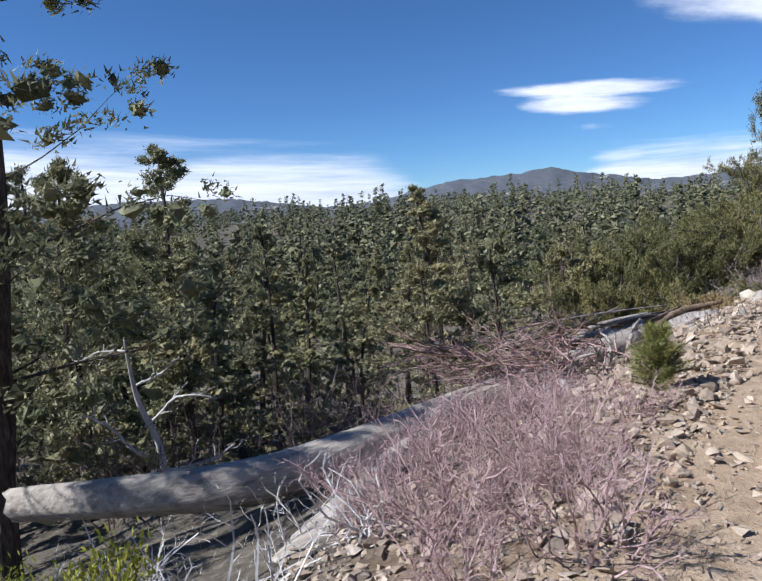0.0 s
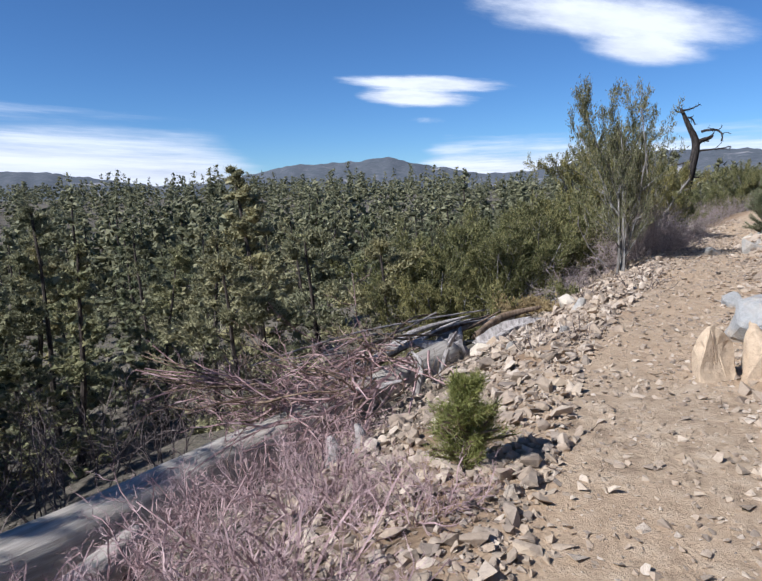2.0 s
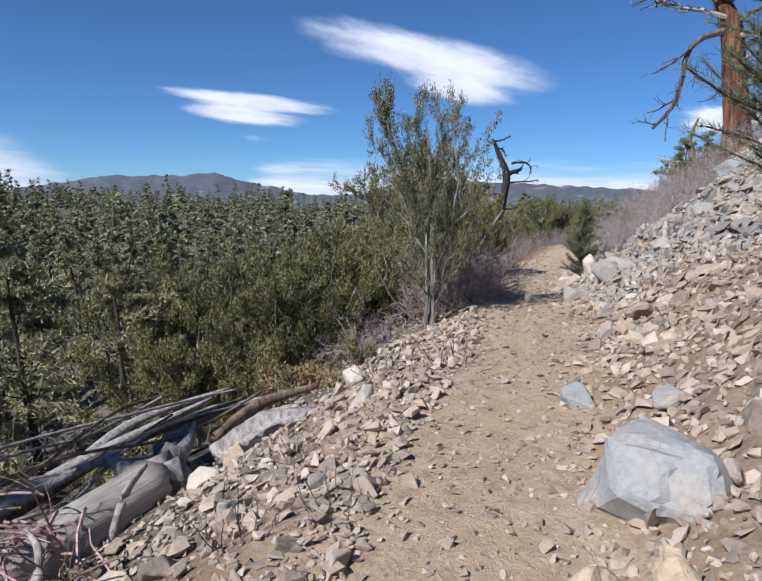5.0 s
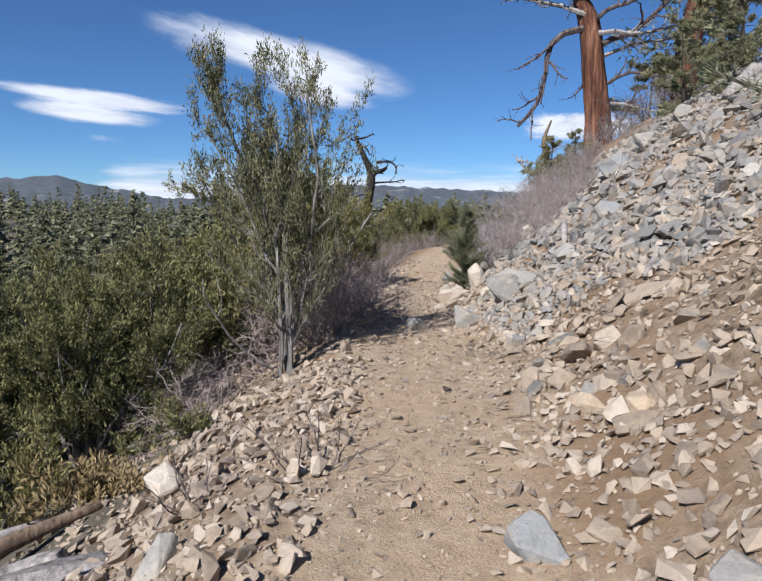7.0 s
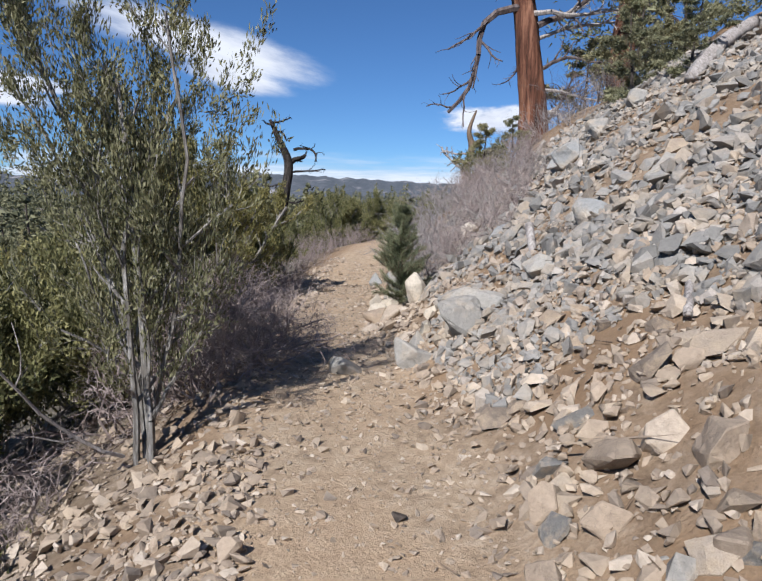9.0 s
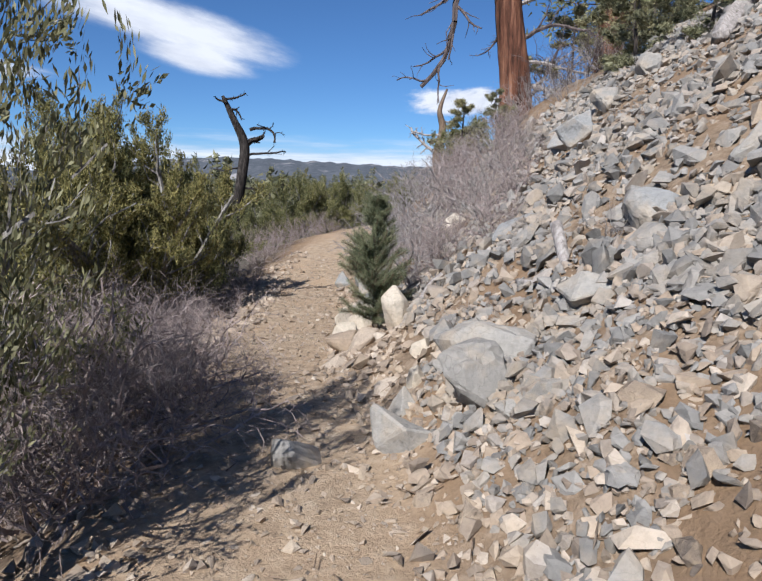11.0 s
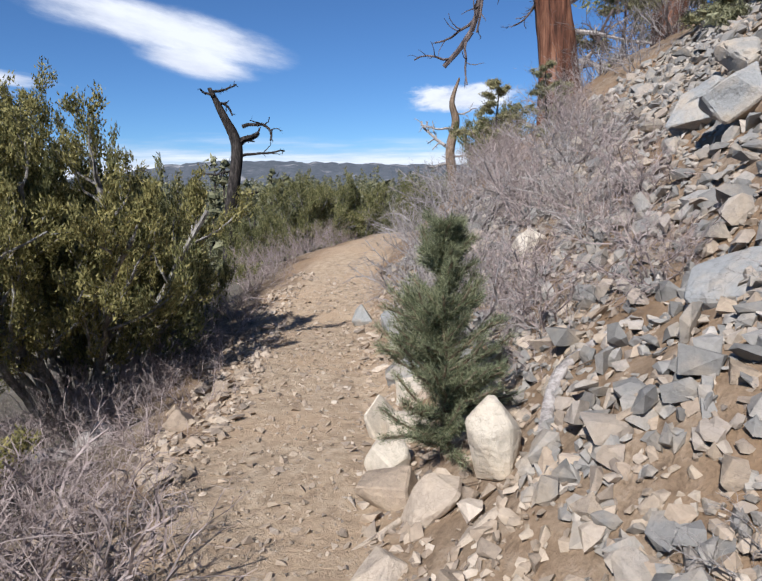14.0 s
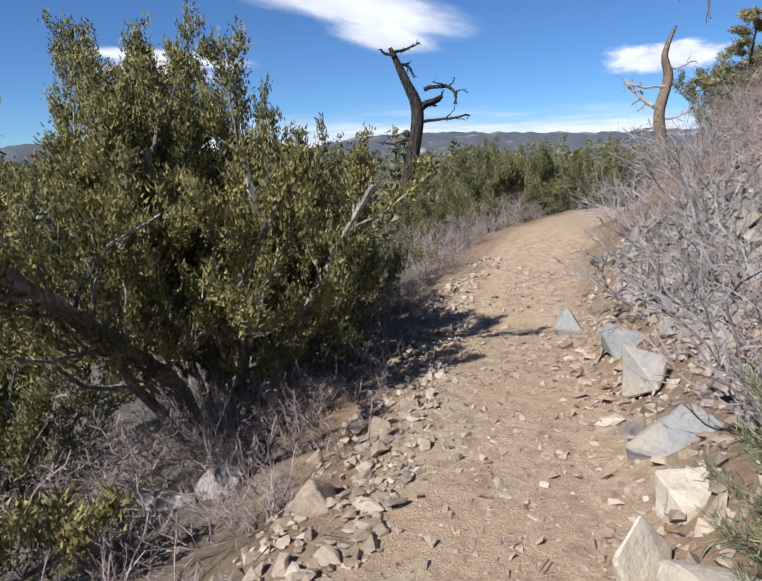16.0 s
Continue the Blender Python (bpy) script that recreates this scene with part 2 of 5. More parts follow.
def lumps(x, y, size, seed=0.0):
    """Smooth waves of several directions, about -1 to 1."""
    out = 0
    for k, (ca, sa, ph) in enumerate(((1, .2, .3), (-.4, 1, 1.9), (.7, .75, 4.1), (-.9, .55, 2.6), (.15, -1.3, 5.2))):
        out = out + np.sin((ca * x + sa * y) * (1 + .37 * k) / size + ph + seed * (k + 1))
    return out / 3.2


def across(x, y):
    """Metres to the right of the trail's middle line (left: minus), and the trail's height there."""
    x, y = np.asarray(x, float), np.asarray(y, float)
    best, side, high = np.full(x.shape, 1e18), np.zeros(x.shape), np.zeros(x.shape)
    for a, b in zip(TRAIL[:-1], TRAIL[1:]):
        dx, dy = b[0] - a[0], b[1] - a[1]
        n = math.hypot(dx, dy)
        k = np.clip(((x - a[0]) * dx + (y - a[1]) * dy) / n ** 2, 0, 1)
        px, py = x - a[0] - k * dx, y - a[1] - k * dy
        d2 = px * px + py * py
        near = d2 < best
        best = np.where(near, d2, best)
        side = np.where(near, np.where(px * dy - py * dx > 0, 1.0, -1.0), side)
        high = np.where(near, a[2] + k * (b[2] - a[2]), high)
    return np.sqrt(best) * side, high


def height(x, y):
    s, base = across(x, y)
    x, y = np.asarray(x, float), np.asarray(y, float)
    up = np.maximum(s - 0.55, 0)
    up = np.where(up > 0, (0.76 + 0.12 * smooth(17, 24, x + y)) * (np.sqrt(up * up + 0.06) - 0.245), 0)
    up = 16 * (1 - np.exp(-up / 16))
    down = np.maximum(-s - 0.6, 0)
    steep = 0.44 + 0.1 * smooth(5, 10, x + y) - 0.2 * smooth(22, 30, x + y)
    down = steep * (np.sqrt(down * down + 0.05) - 0.22)
    down = 13 * (1 - np.exp(-down / 13))
    far = np.hypot(x, y)
    rise = 10.0 * smooth(45, 230, far) - 14 * smooth(300, 900, far)
    out = smooth(12, 45, -s)
    bump = 0.05 * lumps(x, y, 0.35) * smooth(0.4, 1.2, np.abs(s)) + 0.008 * lumps(x, y, 0.33, 2.0)
    bump = bump + (0.25 * lumps(x, y, 1.9, 1.0) * smooth(2, 6, np.abs(s)) + 1.8 * lumps(x, y, 19.0, 3.0) * smooth(30, 80, far) * out)
    return base + up - down + rise * out + bump


def G(x, y):
    return float(height(np.array([x]), np.array([y]))[0])


# ---- mesh helpers ----
def mesh_from(name, verts, faces, mat, smooth_faces=False):
    me = bpy.data.meshes.new(name)
    me.from_pydata(np.asarray(verts).tolist(), [], faces.tolist() if hasattr(faces, "tolist") else faces)
    me.materials.append(mat)
    if smooth_faces:
        me.polygons.foreach_set("use_smooth", np.ones(len(me.polygons), bool))
    me.update()
    return me


def part(name, me, parent, label="", m=None):
    ob = new(name, me)
    if m is not None:
        ob.matrix_basis = m
    ob.parent = parent
    return tagged(ob, label)


def thing(name, me, m, label, category, group="", kind=""):
    ob = new(name, me)
    ob.matrix_basis = m
    return tagged(ob, label, category, group, kind)


def unit(v):
    v = np.asarray(v, float)
    return v / (np.linalg.norm(v, axis=-1, keepdims=True) + 1e-9)


def tubes(segs, sides):
    """Tapered prisms for rows of p (3), q (3), radius at p, radius at q: vertices and quads."""
    s = np.asarray(segs, float)
    p, q, a, b = s[:, :3], s[:, 3:6], s[:, 6], s[:, 7]
    d = unit(q - p)
    ref = np.where(np.abs(d[:, 2:3]) > 0.9, [[1.0, 0, 0]], [[0, 0, 1.0]])
    u = unit(np.cross(d, ref))
    w = np.cross(d, u)
    ang = np.arange(sides) * 2 * np.pi / sides
    ring = np.cos(ang)[None, :, None] * u[:, None] + np.sin(ang)[None, :, None] * w[:, None]
    lo = p[:, None] + ring * a[:, None, None]
    hi = q[:, None] + ring * b[:, None, None]
    verts = np.concatenate([lo, hi], 1).reshape(-1, 3)
    k = np.arange(sides)
    quad = np.stack([k, (k + 1) % sides, (k + 1) % sides + sides, k + sides], 1)
    faces = (np.arange(len(s))[:, None, None] * 2 * sides + quad[None]).reshape(-1, 4)
    return verts, faces


def blades(rng, p, d, length, width, spread, corners=4):
    """Small pointed leaves at p, turned about d by spread; with three corners, wedge-shaped sprays."""
    n = len(p)
    a = unit(d + rng.normal(0, spread, (n, 3)))
    b = unit(np.cross(a, rng.normal(0, 1, (n, 3))))
    l, w = (length * rng.uniform(0.6, 1.3, n))[:, None], (width * rng.uniform(0.7, 1.3, n))[:, None]
    if corners == 3:
        return np.stack([p - b * w * 0.7, p + b * w * 0.7, p + a * l], 1).reshape(-1, 3), np.arange(n * 3).reshape(-1, 3)
    verts = np.stack([p, p + a * l * 0.5 + b * w * 0.5, p + a * l, p + a * l * 0.5 - b * w * 0.5], 1).reshape(-1, 3)
    return verts, np.arange(n * 4).reshape(-1, 4)


def ribbons(rng, segs):
    """Hair-thin twigs: one narrow strip a piece."""
    s = np.asarray(segs, float)
    d = unit(s[:, 3:6] - s[:, :3])
    w = unit(np.cross(d, rng.normal(0, 1, (len(s), 3))))
    a, b = w * s[:, 6:7], w * s[:, 7:8]
    verts = np.stack([s[:, :3] - a, s[:, :3] + a, s[:, 3:6] + b, s[:, 3:6] - b], 1).reshape(-1, 3)
    return verts, np.arange(len(s) * 4).reshape(-1, 4)


def joined(*sets):
    vs, fs, k = [], [], 0
    for v, f in sets:
        vs.append(v)
        fs.append(f + k)
        k += len(v)
    return np.concatenate(vs), np.concatenate(fs)


def grow(rng, p, d, length, r, cfg, level, segs, tips):
    """One wandering stem with its side shoots. cfg: per level (pieces, wobble, lift, shoots a piece, angle, shoot's share of the length)."""
    n, wob, lift, shoots, angle, share = cfg[level]
    step = length / n
    last = level == len(cfg) - 1
    for i in range(n):
        d = unit(d + rng.normal(0, wob, 3) + np.array((0, 0, lift)))
        q, r1 = p + d * step, r * (1 - 0.75 / n if not last else 1 - 0.8 / n)
        segs.append((*p, *q, r, r1))
        if not last and i >= 0.15 * n:
            c = shoots if shoots >= 1 else (1 if rng.random() < shoots else 0)
            for _ in range(int(c)):
                side = unit(np.cross(d, rng.normal(0, 1, 3)))
                g = unit(d * math.cos(angle) + side * math.sin(angle))
                grow(rng, p + (q - p) * rng.random(), g, length * share * rng.uniform(0.7, 1.2) * (1 - 0.45 * i / n), r1 * 0.6, cfg, level + 1, segs, tips)
        if level >= len(cfg) - 2:
            tips.append((*q, *d))
        p, r = q, r1


def bare_bush(seed, radius, tall, stems, mat, thick=0.006, cfg=None, lean=0.75):
    rng = np.random.default_rng(seed)
    out = []
    cfg = cfg or ((7, 0.24, 0.04, 2, 0.85, 0.5), (5, 0.3, 0.05, 2, 0.85, 0.5), (3, 0.3, 0.02, 0, 0, 0))
    for i in range(stems):
        segs, tips = [], []
        a, k = rng.uniform(0, 6.283), ((i + 0.5) / stems) ** 0.6
        d = unit((math.cos(a) * k * lean * radius / tall, math.sin(a) * k * lean * radius / tall, 1))
        p = np.array((math.cos(a) * k, math.sin(a) * k, 0)) * radius * 0.35
        p[2] = -0.05
        grow(rng, p, d, math.hypot(tall, radius * k * 0.5) * rng.uniform(0.7, 1.05), thick * rng.uniform(0.7, 1.3), cfg, 0, segs, tips)
        segs = np.array(segs)
        stout = segs[:, 6] > thick * 0.42
        out.append(mesh_from("stem", *joined(tubes(segs[stout], 3), ribbons(rng, segs[~stout])), mat))
    return out


def leafy_shrub(seed, stems, radius, tall, leaves, leaf, leaf_mat, bark, name, thick=0.035, lean=0.8, tight=0.035, corners=4, cfg=None):
    """Upright many-stemmed shrub: meshes of its limbs and of its crown."""
    rng = np.random.default_rng(seed)
    segs, tips = [], []
    cfg = cfg or ((7, 0.13, 0.06, 2, 0.6, 0.5), (5, 0.16, 0.12, 2, 0.6, 0.45), (4, 0.18, 0.12, 1, 0.6, 0.5), (3, 0.2, 0.1, 0, 0, 0))
    for i in range(stems):
        a, k = rng.uniform(0, 6.283), (i + 0.5) / stems
        d = unit((math.cos(a) * k * lean * radius / tall, math.sin(a) * k * lean * radius / tall, 1))
        grow(rng, np.array((math.cos(a) * k * 0.12, math.sin(a) * k * 0.12, -0.1)), d, math.hypot(tall, radius * k) * rng.uniform(0.72, 0.95), thick * rng.uniform(0.6, 1.1), cfg, 0, segs, tips)
    tips = np.array(tips)
    segs = np.array(segs)
    big = segs[:, 6] > 0.009
    thin = segs[~big]
    thin = thin[rng.random(len(thin)) < 0.5]
    limbs = mesh_from("limbs", *joined(tubes(segs[big], 5), ribbons(rng, thin)), bark)
    pick = tips[rng.integers(0, len(tips), leaves)]
    p = pick[:, :3] - pick[:, 3:] * rng.uniform(0, 0.10, (leaves, 1)) + rng.normal(0, tight, (leaves, 3))
    crown = mesh_from("crown", *blades(rng, p, pick[:, 3:] + (0, 0, 0.3), leaf, leaf * 0.30, 0.38, corners), leaf_mat)
    return limbs, crown


def clumps(rng, p, size):
    """Uneven eight-sided tufts of packed foliage at p."""
    n = len(p)
    axes = np.array(((1, 0, 0), (0, 1, 0), (-1, 0, 0), (0, -1, 0), (0, 0, 1), (0, 0, -1)), float)
    m = turned(rng, n, 0.35)
    v = axes[None] * rng.uniform(0.45, 1.35, (n, 6, 1)) * (1.0, 1.0, 0.7) * size[:, None, None]
    v = np.einsum("nij,nvj->nvi", m, v) + p[:, None]
    tri = np.array(((0, 1, 4), (1, 2, 4), (2, 3, 4), (3, 0, 4), (1, 0, 5), (2, 1, 5), (3, 2, 5), (0, 3, 5)))
    return v.reshape(-1, 3), (np.arange(n)[:, None, None] * 6 + tri[None]).reshape(-1, 3)


def conifer(seed, tall, wide, bare, sprays, spray, leaf_mat, bark, round_top=0.5, droop=0.1, thick=0.02, cores=0, core=0.2):
    """Trunk with whorls of limbs, and a crown of flat sprays in clumps along them."""
    rng = np.random.default_rng(seed)
    segs, clump = [], []
    p, d, r, n = np.array((0, 0, -0.3)), np.array((0, 0, 1.0)), tall * thick, 12
    trunk = [p]
    for i in range(n):
        d = unit(d + rng.normal(0, 0.05, 3) + (0, 0, 0.15))
        q = p + d * (tall + 0.3) / n
        segs.append((*p, *q, r, r * (1 - 0.9 / n * (1 + i / n))))
        p, r = q, r * (1 - 0.9 / n * (1 + i / n))
        trunk.append(q)
    trunk = np.array(trunk)
    count = int(10 + tall * (5 if sprays > 4000 else 3.0))
    for i in range(count):
        k = bare + (1 - bare) * (i + rng.random()) / count
        c = np.array([np.interp(k * n, np.arange(n + 1), trunk[:, j]) for j in range(3)])
        up = (k - bare) / (1 - bare)
        shape = (1 - up) ** (1 - round_top * 0.6) * (0.75 + 0.25 * min(1, up * 4)) + 0.06
        a, ln = rng.uniform(0, 6.283), wide * shape * rng.uniform(0.55, 1.15)
        d = unit((math.cos(a), math.sin(a), rng.uniform(-0.15, 0.45) - droop + 0.5 * up))
        steps, r = (4 if sprays > 4000 else 3), max(0.012, tall * thick * 0.3 * (1 - up) * ln / wide)
        for s in range(steps):
            d = unit(d + rng.normal(0, 0.16, 3) + (0, 0, 0.06))
            q = c + d * ln / steps
            segs.append((*c, *q, r, r * 0.65))
            c, r = q, r * 0.65
            if s > 0:
                for _ in range(1 + s):
                    clump.append((*(q + rng.normal(0, 0.10 * ln, 3) * (1, 1, 0.5)), *d, 0.6 + 0.6 * (1 - up)))
    clump = np.array(clump)
    pick = clump[rng.integers(0, len(clump), sprays)]
    spot = pick[:, :3] + rng.normal(0, 1, (sprays, 3)) * (spray * 1.1, spray * 1.1, spray * 0.75) * pick[:, 6:7]
    segs = np.array(segs)
    limbs = mesh_from("trunk", *joined(tubes(segs[:12], 7), tubes(segs[12:], 3)), bark)
    leaves = blades(rng, spot, pick[:, 3:6] * 0.8 + (0, 0, 0.22), spray * 1.15, spray * (0.27 if sprays > 4000 else 0.34), 0.75, 3)
    if cores:
        w = clump[rng.integers(0, len(clump), cores)]
        leaves = joined(leaves, clumps(rng, w[:, :3], core * w[:, 6] * rng.uniform(0.6, 1.2, cores)))
    return limbs, mesh_from("crown", *leaves, leaf_mat)


def needle_tree(seed, tall, wide, needles, long, leaf_mat, bark, bare=0.05):
    """Young pine: every twig bristles with long needles."""
    rng = np.random.default_rng(seed)
    segs, spots = [(0, 0, -0.1, 0, 0, tall * 0.9, tall * 0.022, tall * 0.006)], []
    for i in range(int(45 + 55 * tall)):
        k = bare + (0.95 - bare) * rng.random()
        a, ln = rng.uniform(0, 6.283), wide * (1.08 - k) ** 0.7 * min(1.0, 0.55 + k * 1.8) * rng.uniform(0.6, 1.1)
        p, d = np.array((0, 0, k * tall * 0.92)), unit((math.cos(a), math.sin(a), 0.25 + 0.6 * k))
        for s in range(3):
            d = unit(d + rng.normal(0, 0.14, 3) + (0, 0, 0.10))
            q = p + d * ln / 3
            segs.append((*p, *q, 0.008, 0.005))
            for w in np.linspace(0.1, 1, 5):
                spots.append((*(p + (q - p) * w), *d))
            p = q
    spots = np.array(spots)
    pick = spots[rng.integers(0, len(spots), needles)]
    limbs = mesh_from("trunk", *tubes(segs, 5), bark)
    crown = mesh_from("crown", *blades(rng, pick[:, :3] + rng.normal(0, 0.012, (needles, 3)), pick[:, 3:] * 0.9 + (0, 0, 0.25), long, long * 0.06, 0.65), leaf_mat)
    return limbs, crown


def plant(name, meshes, x, y, label, category, group="", turn=0.0, size=1.0, sink=0.05, z=None):
    """A trunk and a crown under one top object, rooted in the ground."""
    base = new(name)
    base.matrix_basis = pose(x, y, (G(x, y) if z is None else z) - sink, 0, 0, turn) @ Matrix.Diagonal((size, size, size, 1))
    part("trunk", meshes[0], base)
    part("crown", meshes[1], base)
    return tagged(base, label, category, group)


def bush(name, stems, x, y, turn, size, label, group, sink=0.0):
    """A leafless bush: its stems under one top object."""
    base = new(name)
    base.matrix_basis = pose(x, y, G(x, y) - sink, 0, 0, turn) @ Matrix.Diagonal((size, size, size, 1))
    for me in stems:
        part("stem", me, base)
    return tagged(base, label, "bush", group)


def stone_shape(seed, flat=0.6, points=16, long=1.3):
    """Broken angular stone about 1 across: hull of scattered points with cut-off corners."""
    rng = np.random.default_rng(seed)
    bm = bmesh.new()
    for v in unit(rng.normal(0, 1, (points, 3))) * rng.uniform(0.36, 0.55, (points, 1)):
        bm.verts.new((v[0] * long, v[1], v[2] * flat))
    out = bmesh.ops.convex_hull(bm, input=bm.verts)
    bmesh.ops.delete(bm, geom=[w for w in bm.verts if not w.link_faces], context="VERTS")
    bmesh.ops.recalc_face_normals(bm, faces=bm.faces)
    bm.verts.index_update()
    v = np.array([w.co[:] for w in bm.verts])
    f = np.array([[w.index for w in fc.verts] for fc in bm.faces])
    bm.free()
    return v, f


SHAPES = [stone_shape(100 + i, *((0.45, 12, 1.35), (0.65, 12, 1.25), (0.85, 11, 1.1))[i % 3]) for i in range(15)]


CHIPS = [stone_shape(150 + i, (0.5, 0.7)[i % 2], 7, 1.3) for i in range(10)]


def turned(rng, n, tilt):
    """Rotation matrices: any heading, leaning by about tilt radians."""
    a, b, c = rng.uniform(0, 6.283, n), rng.normal(0, tilt, n), rng.normal(0, tilt, n)
    m = np.zeros((n, 3, 3))
    ca, sa = np.cos(a), np.sin(a)
    m[:, 0, 0], m[:, 0, 1], m[:, 1, 0], m[:, 1, 1], m[:, 2, 2] = ca, -sa, sa, ca, 1
    cx, sx, cy, sy = np.cos(b), np.sin(b), np.cos(c), np.sin(c)
    rx, ry = np.zeros((n, 3, 3)), np.zeros((n, 3, 3))
    rx[:, 0, 0], rx[:, 1, 1], rx[:, 1, 2], rx[:, 2, 1], rx[:, 2, 2] = 1, cx, -sx, sx, cx
    ry[:, 1, 1], ry[:, 0, 0], ry[:, 0, 2], ry[:, 2, 0], ry[:, 2, 2] = 1, cy, sy, -sy, cy
    return rx @ ry @ m


def slope_turn(x, y, m):
    """Leans rotations m over to lie along the ground."""
    e = 0.12
    nx, ny = (height(x - e, y) - height(x + e, y)) / (2 * e), (height(x, y - e) - height(x, y + e)) / (2 * e)
    nz = unit(np.stack([nx, ny, np.ones_like(nx)], 1))
    ax = unit(np.cross(np.array([[0, 1.0, 0]]), nz))
    ay = np.cross(nz, ax)
    return np.stack([ax, ay, nz], 2) @ m


def strewn(rng, x, y, size, tilt, lift=0.15, shapes=SHAPES):
    """Stones of the shapes laid over the ground: vertices and triangles in one set."""
    n = len(x)
    m, z, lift = slope_turn(x, y, turned(rng, n, tilt)), height(x, y), np.broadcast_to(lift, n)
    kind, vs, fs, k = rng.integers(0, len(shapes), n), [], [], 0
    for i, (v, f) in enumerate(shapes):
        w = np.where(kind == i)[0]
        if len(w):
            p = np.einsum("nij,vj->nvi", m[w], v) * size[w][:, None, None] + np.stack([x[w], y[w], z[w] + size[w] * lift[w]], 1)[:, None]
            vs.append(p.reshape(-1, 3))
            fs.append((f[None] + np.arange(len(w))[:, None, None] * len(v) + k).reshape(-1, 3))
            k += len(w) * len(v)
    return np.concatenate(vs), np.concatenate(fs)


def boulder_mesh(seed, sx, sy, sz, mat, cuts=3, rough=0.022, points=11):
    """Large rock: hull of scattered points, split finer and roughened with chips and ledges."""
    v, f = stone_shape(seed, 1.0, points, 1.0)
    v = v * 1.12
    bm = bmesh.new()
    vs = [bm.verts.new((a[0] * sx, a[1] * sy, a[2] * sz)) for a in v]
    for t in f:
        bm.faces.new([vs[i] for i in t])
    bmesh.ops.dissolve_limit(bm, angle_limit=radians(14), verts=bm.verts, edges=bm.edges)
    bmesh.ops.bevel(bm, geom=bm.edges, offset=0.03 * min(sx, sy, sz), segments=1, affect="EDGES")
    bmesh.ops.triangulate(bm, faces=bm.faces)
    for _ in range(cuts):
        bmesh.ops.subdivide_edges(bm, edges=[e for e in bm.edges if e.calc_length() > 0.05], cuts=1)
        bmesh.ops.triangulate(bm, faces=bm.faces)
    bm.normal_update()
    off = Vector((seed * 1.7, seed * 0.3, 0))
    for w in bm.verts:
        k = noise.noise(w.co * 1.6 + off) * rough * 1.5 + noise.noise(w.co * 3.5 + off) * rough + noise.noise(w.co * 11.0 + off) * rough * 0.4 + noise.cell(w.co * 3.2 + off) * rough * 0.7
        ledge = math.sin(w.co.z * 26 + noise.noise(w.co * 2 + off) * 4) * rough * 0.03
        w.co += w.normal * (k + ledge) * min(1.0, max(sx, sy, sz))
    me = bpy.data.meshes.new("boulder")
    bm.to_mesh(me)
    bm.free()
    me.materials.append(mat)
    return me


def limb_mesh(seed, points, radii, mat, sides=10, knots=0.15, rings=6):
    """A log or thick branch along points, with bumps and a closed broken end."""
    rng = np.random.default_rng(seed)
    pts = [Vector(p) for p in points]
    line, rad = [], []
    for i in range(len(pts) - 1):
        for k in range(rings):
            w = k / rings
            a, b = pts[max(i - 1, 0)], pts[min(i + 2, len(pts) - 1)]
            p, q = pts[i], pts[i + 1]
            line.append(0.5 * (2 * p + (q - a) * w + (2 * a - 5 * p + 4 * q - b) * w * w + (3 * p - a - 3 * q + b) * w ** 3))
            rad.append(radii[i] + (radii[i + 1] - radii[i]) * w)
    line.append(pts[-1])
    rad.append(radii[-1])
    verts, faces = [], []
    ph = rng.uniform(0, 6.283, 4)
    for i, (c, r) in enumerate(zip(line, rad)):
        d = (line[min(i + 1, len(line) - 1)] - line[max(i - 1, 0)]).normalized()
        ref = Vector((0, 0, 1)) if abs(d.z) < 0.9 else Vector((1, 0, 0))
        u = d.cross(ref).normalized()
        w = d.cross(u)
        for s in range(sides):
            a = 6.28318 * s / sides
            k = r * (1 + knots * (0.45 * math.sin(2 * a + ph[0] + i * 0.12) + 0.5 * math.sin(5 * a + ph[1] - i * 0.07) + 0.4 * math.sin(3 * a + ph[2] + i * 0.15) + 0.16 * rng.normal(0, 0.5)))
            verts.append(c + (u * math.cos(a) + w * math.sin(a)) * k + d * (rng.normal(0, 0.2) * r if i in (0, len(line) - 1) else 0))
    n = len(line)
    for i in range(n - 1):
        for s in range(sides):
            t = (s + 1) % sides
            faces.append((i * sides + s, i * sides + t, (i + 1) * sides + t, (i + 1) * sides + s))
    faces.append(tuple(range(sides - 1, -1, -1)))
    faces.append(tuple(range((n - 1) * sides, n * sides)))
    return mesh_from("limb", [tuple(v) for v in verts], faces, mat, True)


# ---- the ground sheet ----
def axis(lo, hi, step, reach):
    near = list(np.arange(lo, hi, step))
    out, k, a, b = [], step, lo, near[-1]
    low, high = [], []
    while b < reach or a > -reach:
        k *= 1.11
        b, a = b + k, a - k
        high.append(b)
        low.append(a)
    return np.array(low[::-1] + near + high)


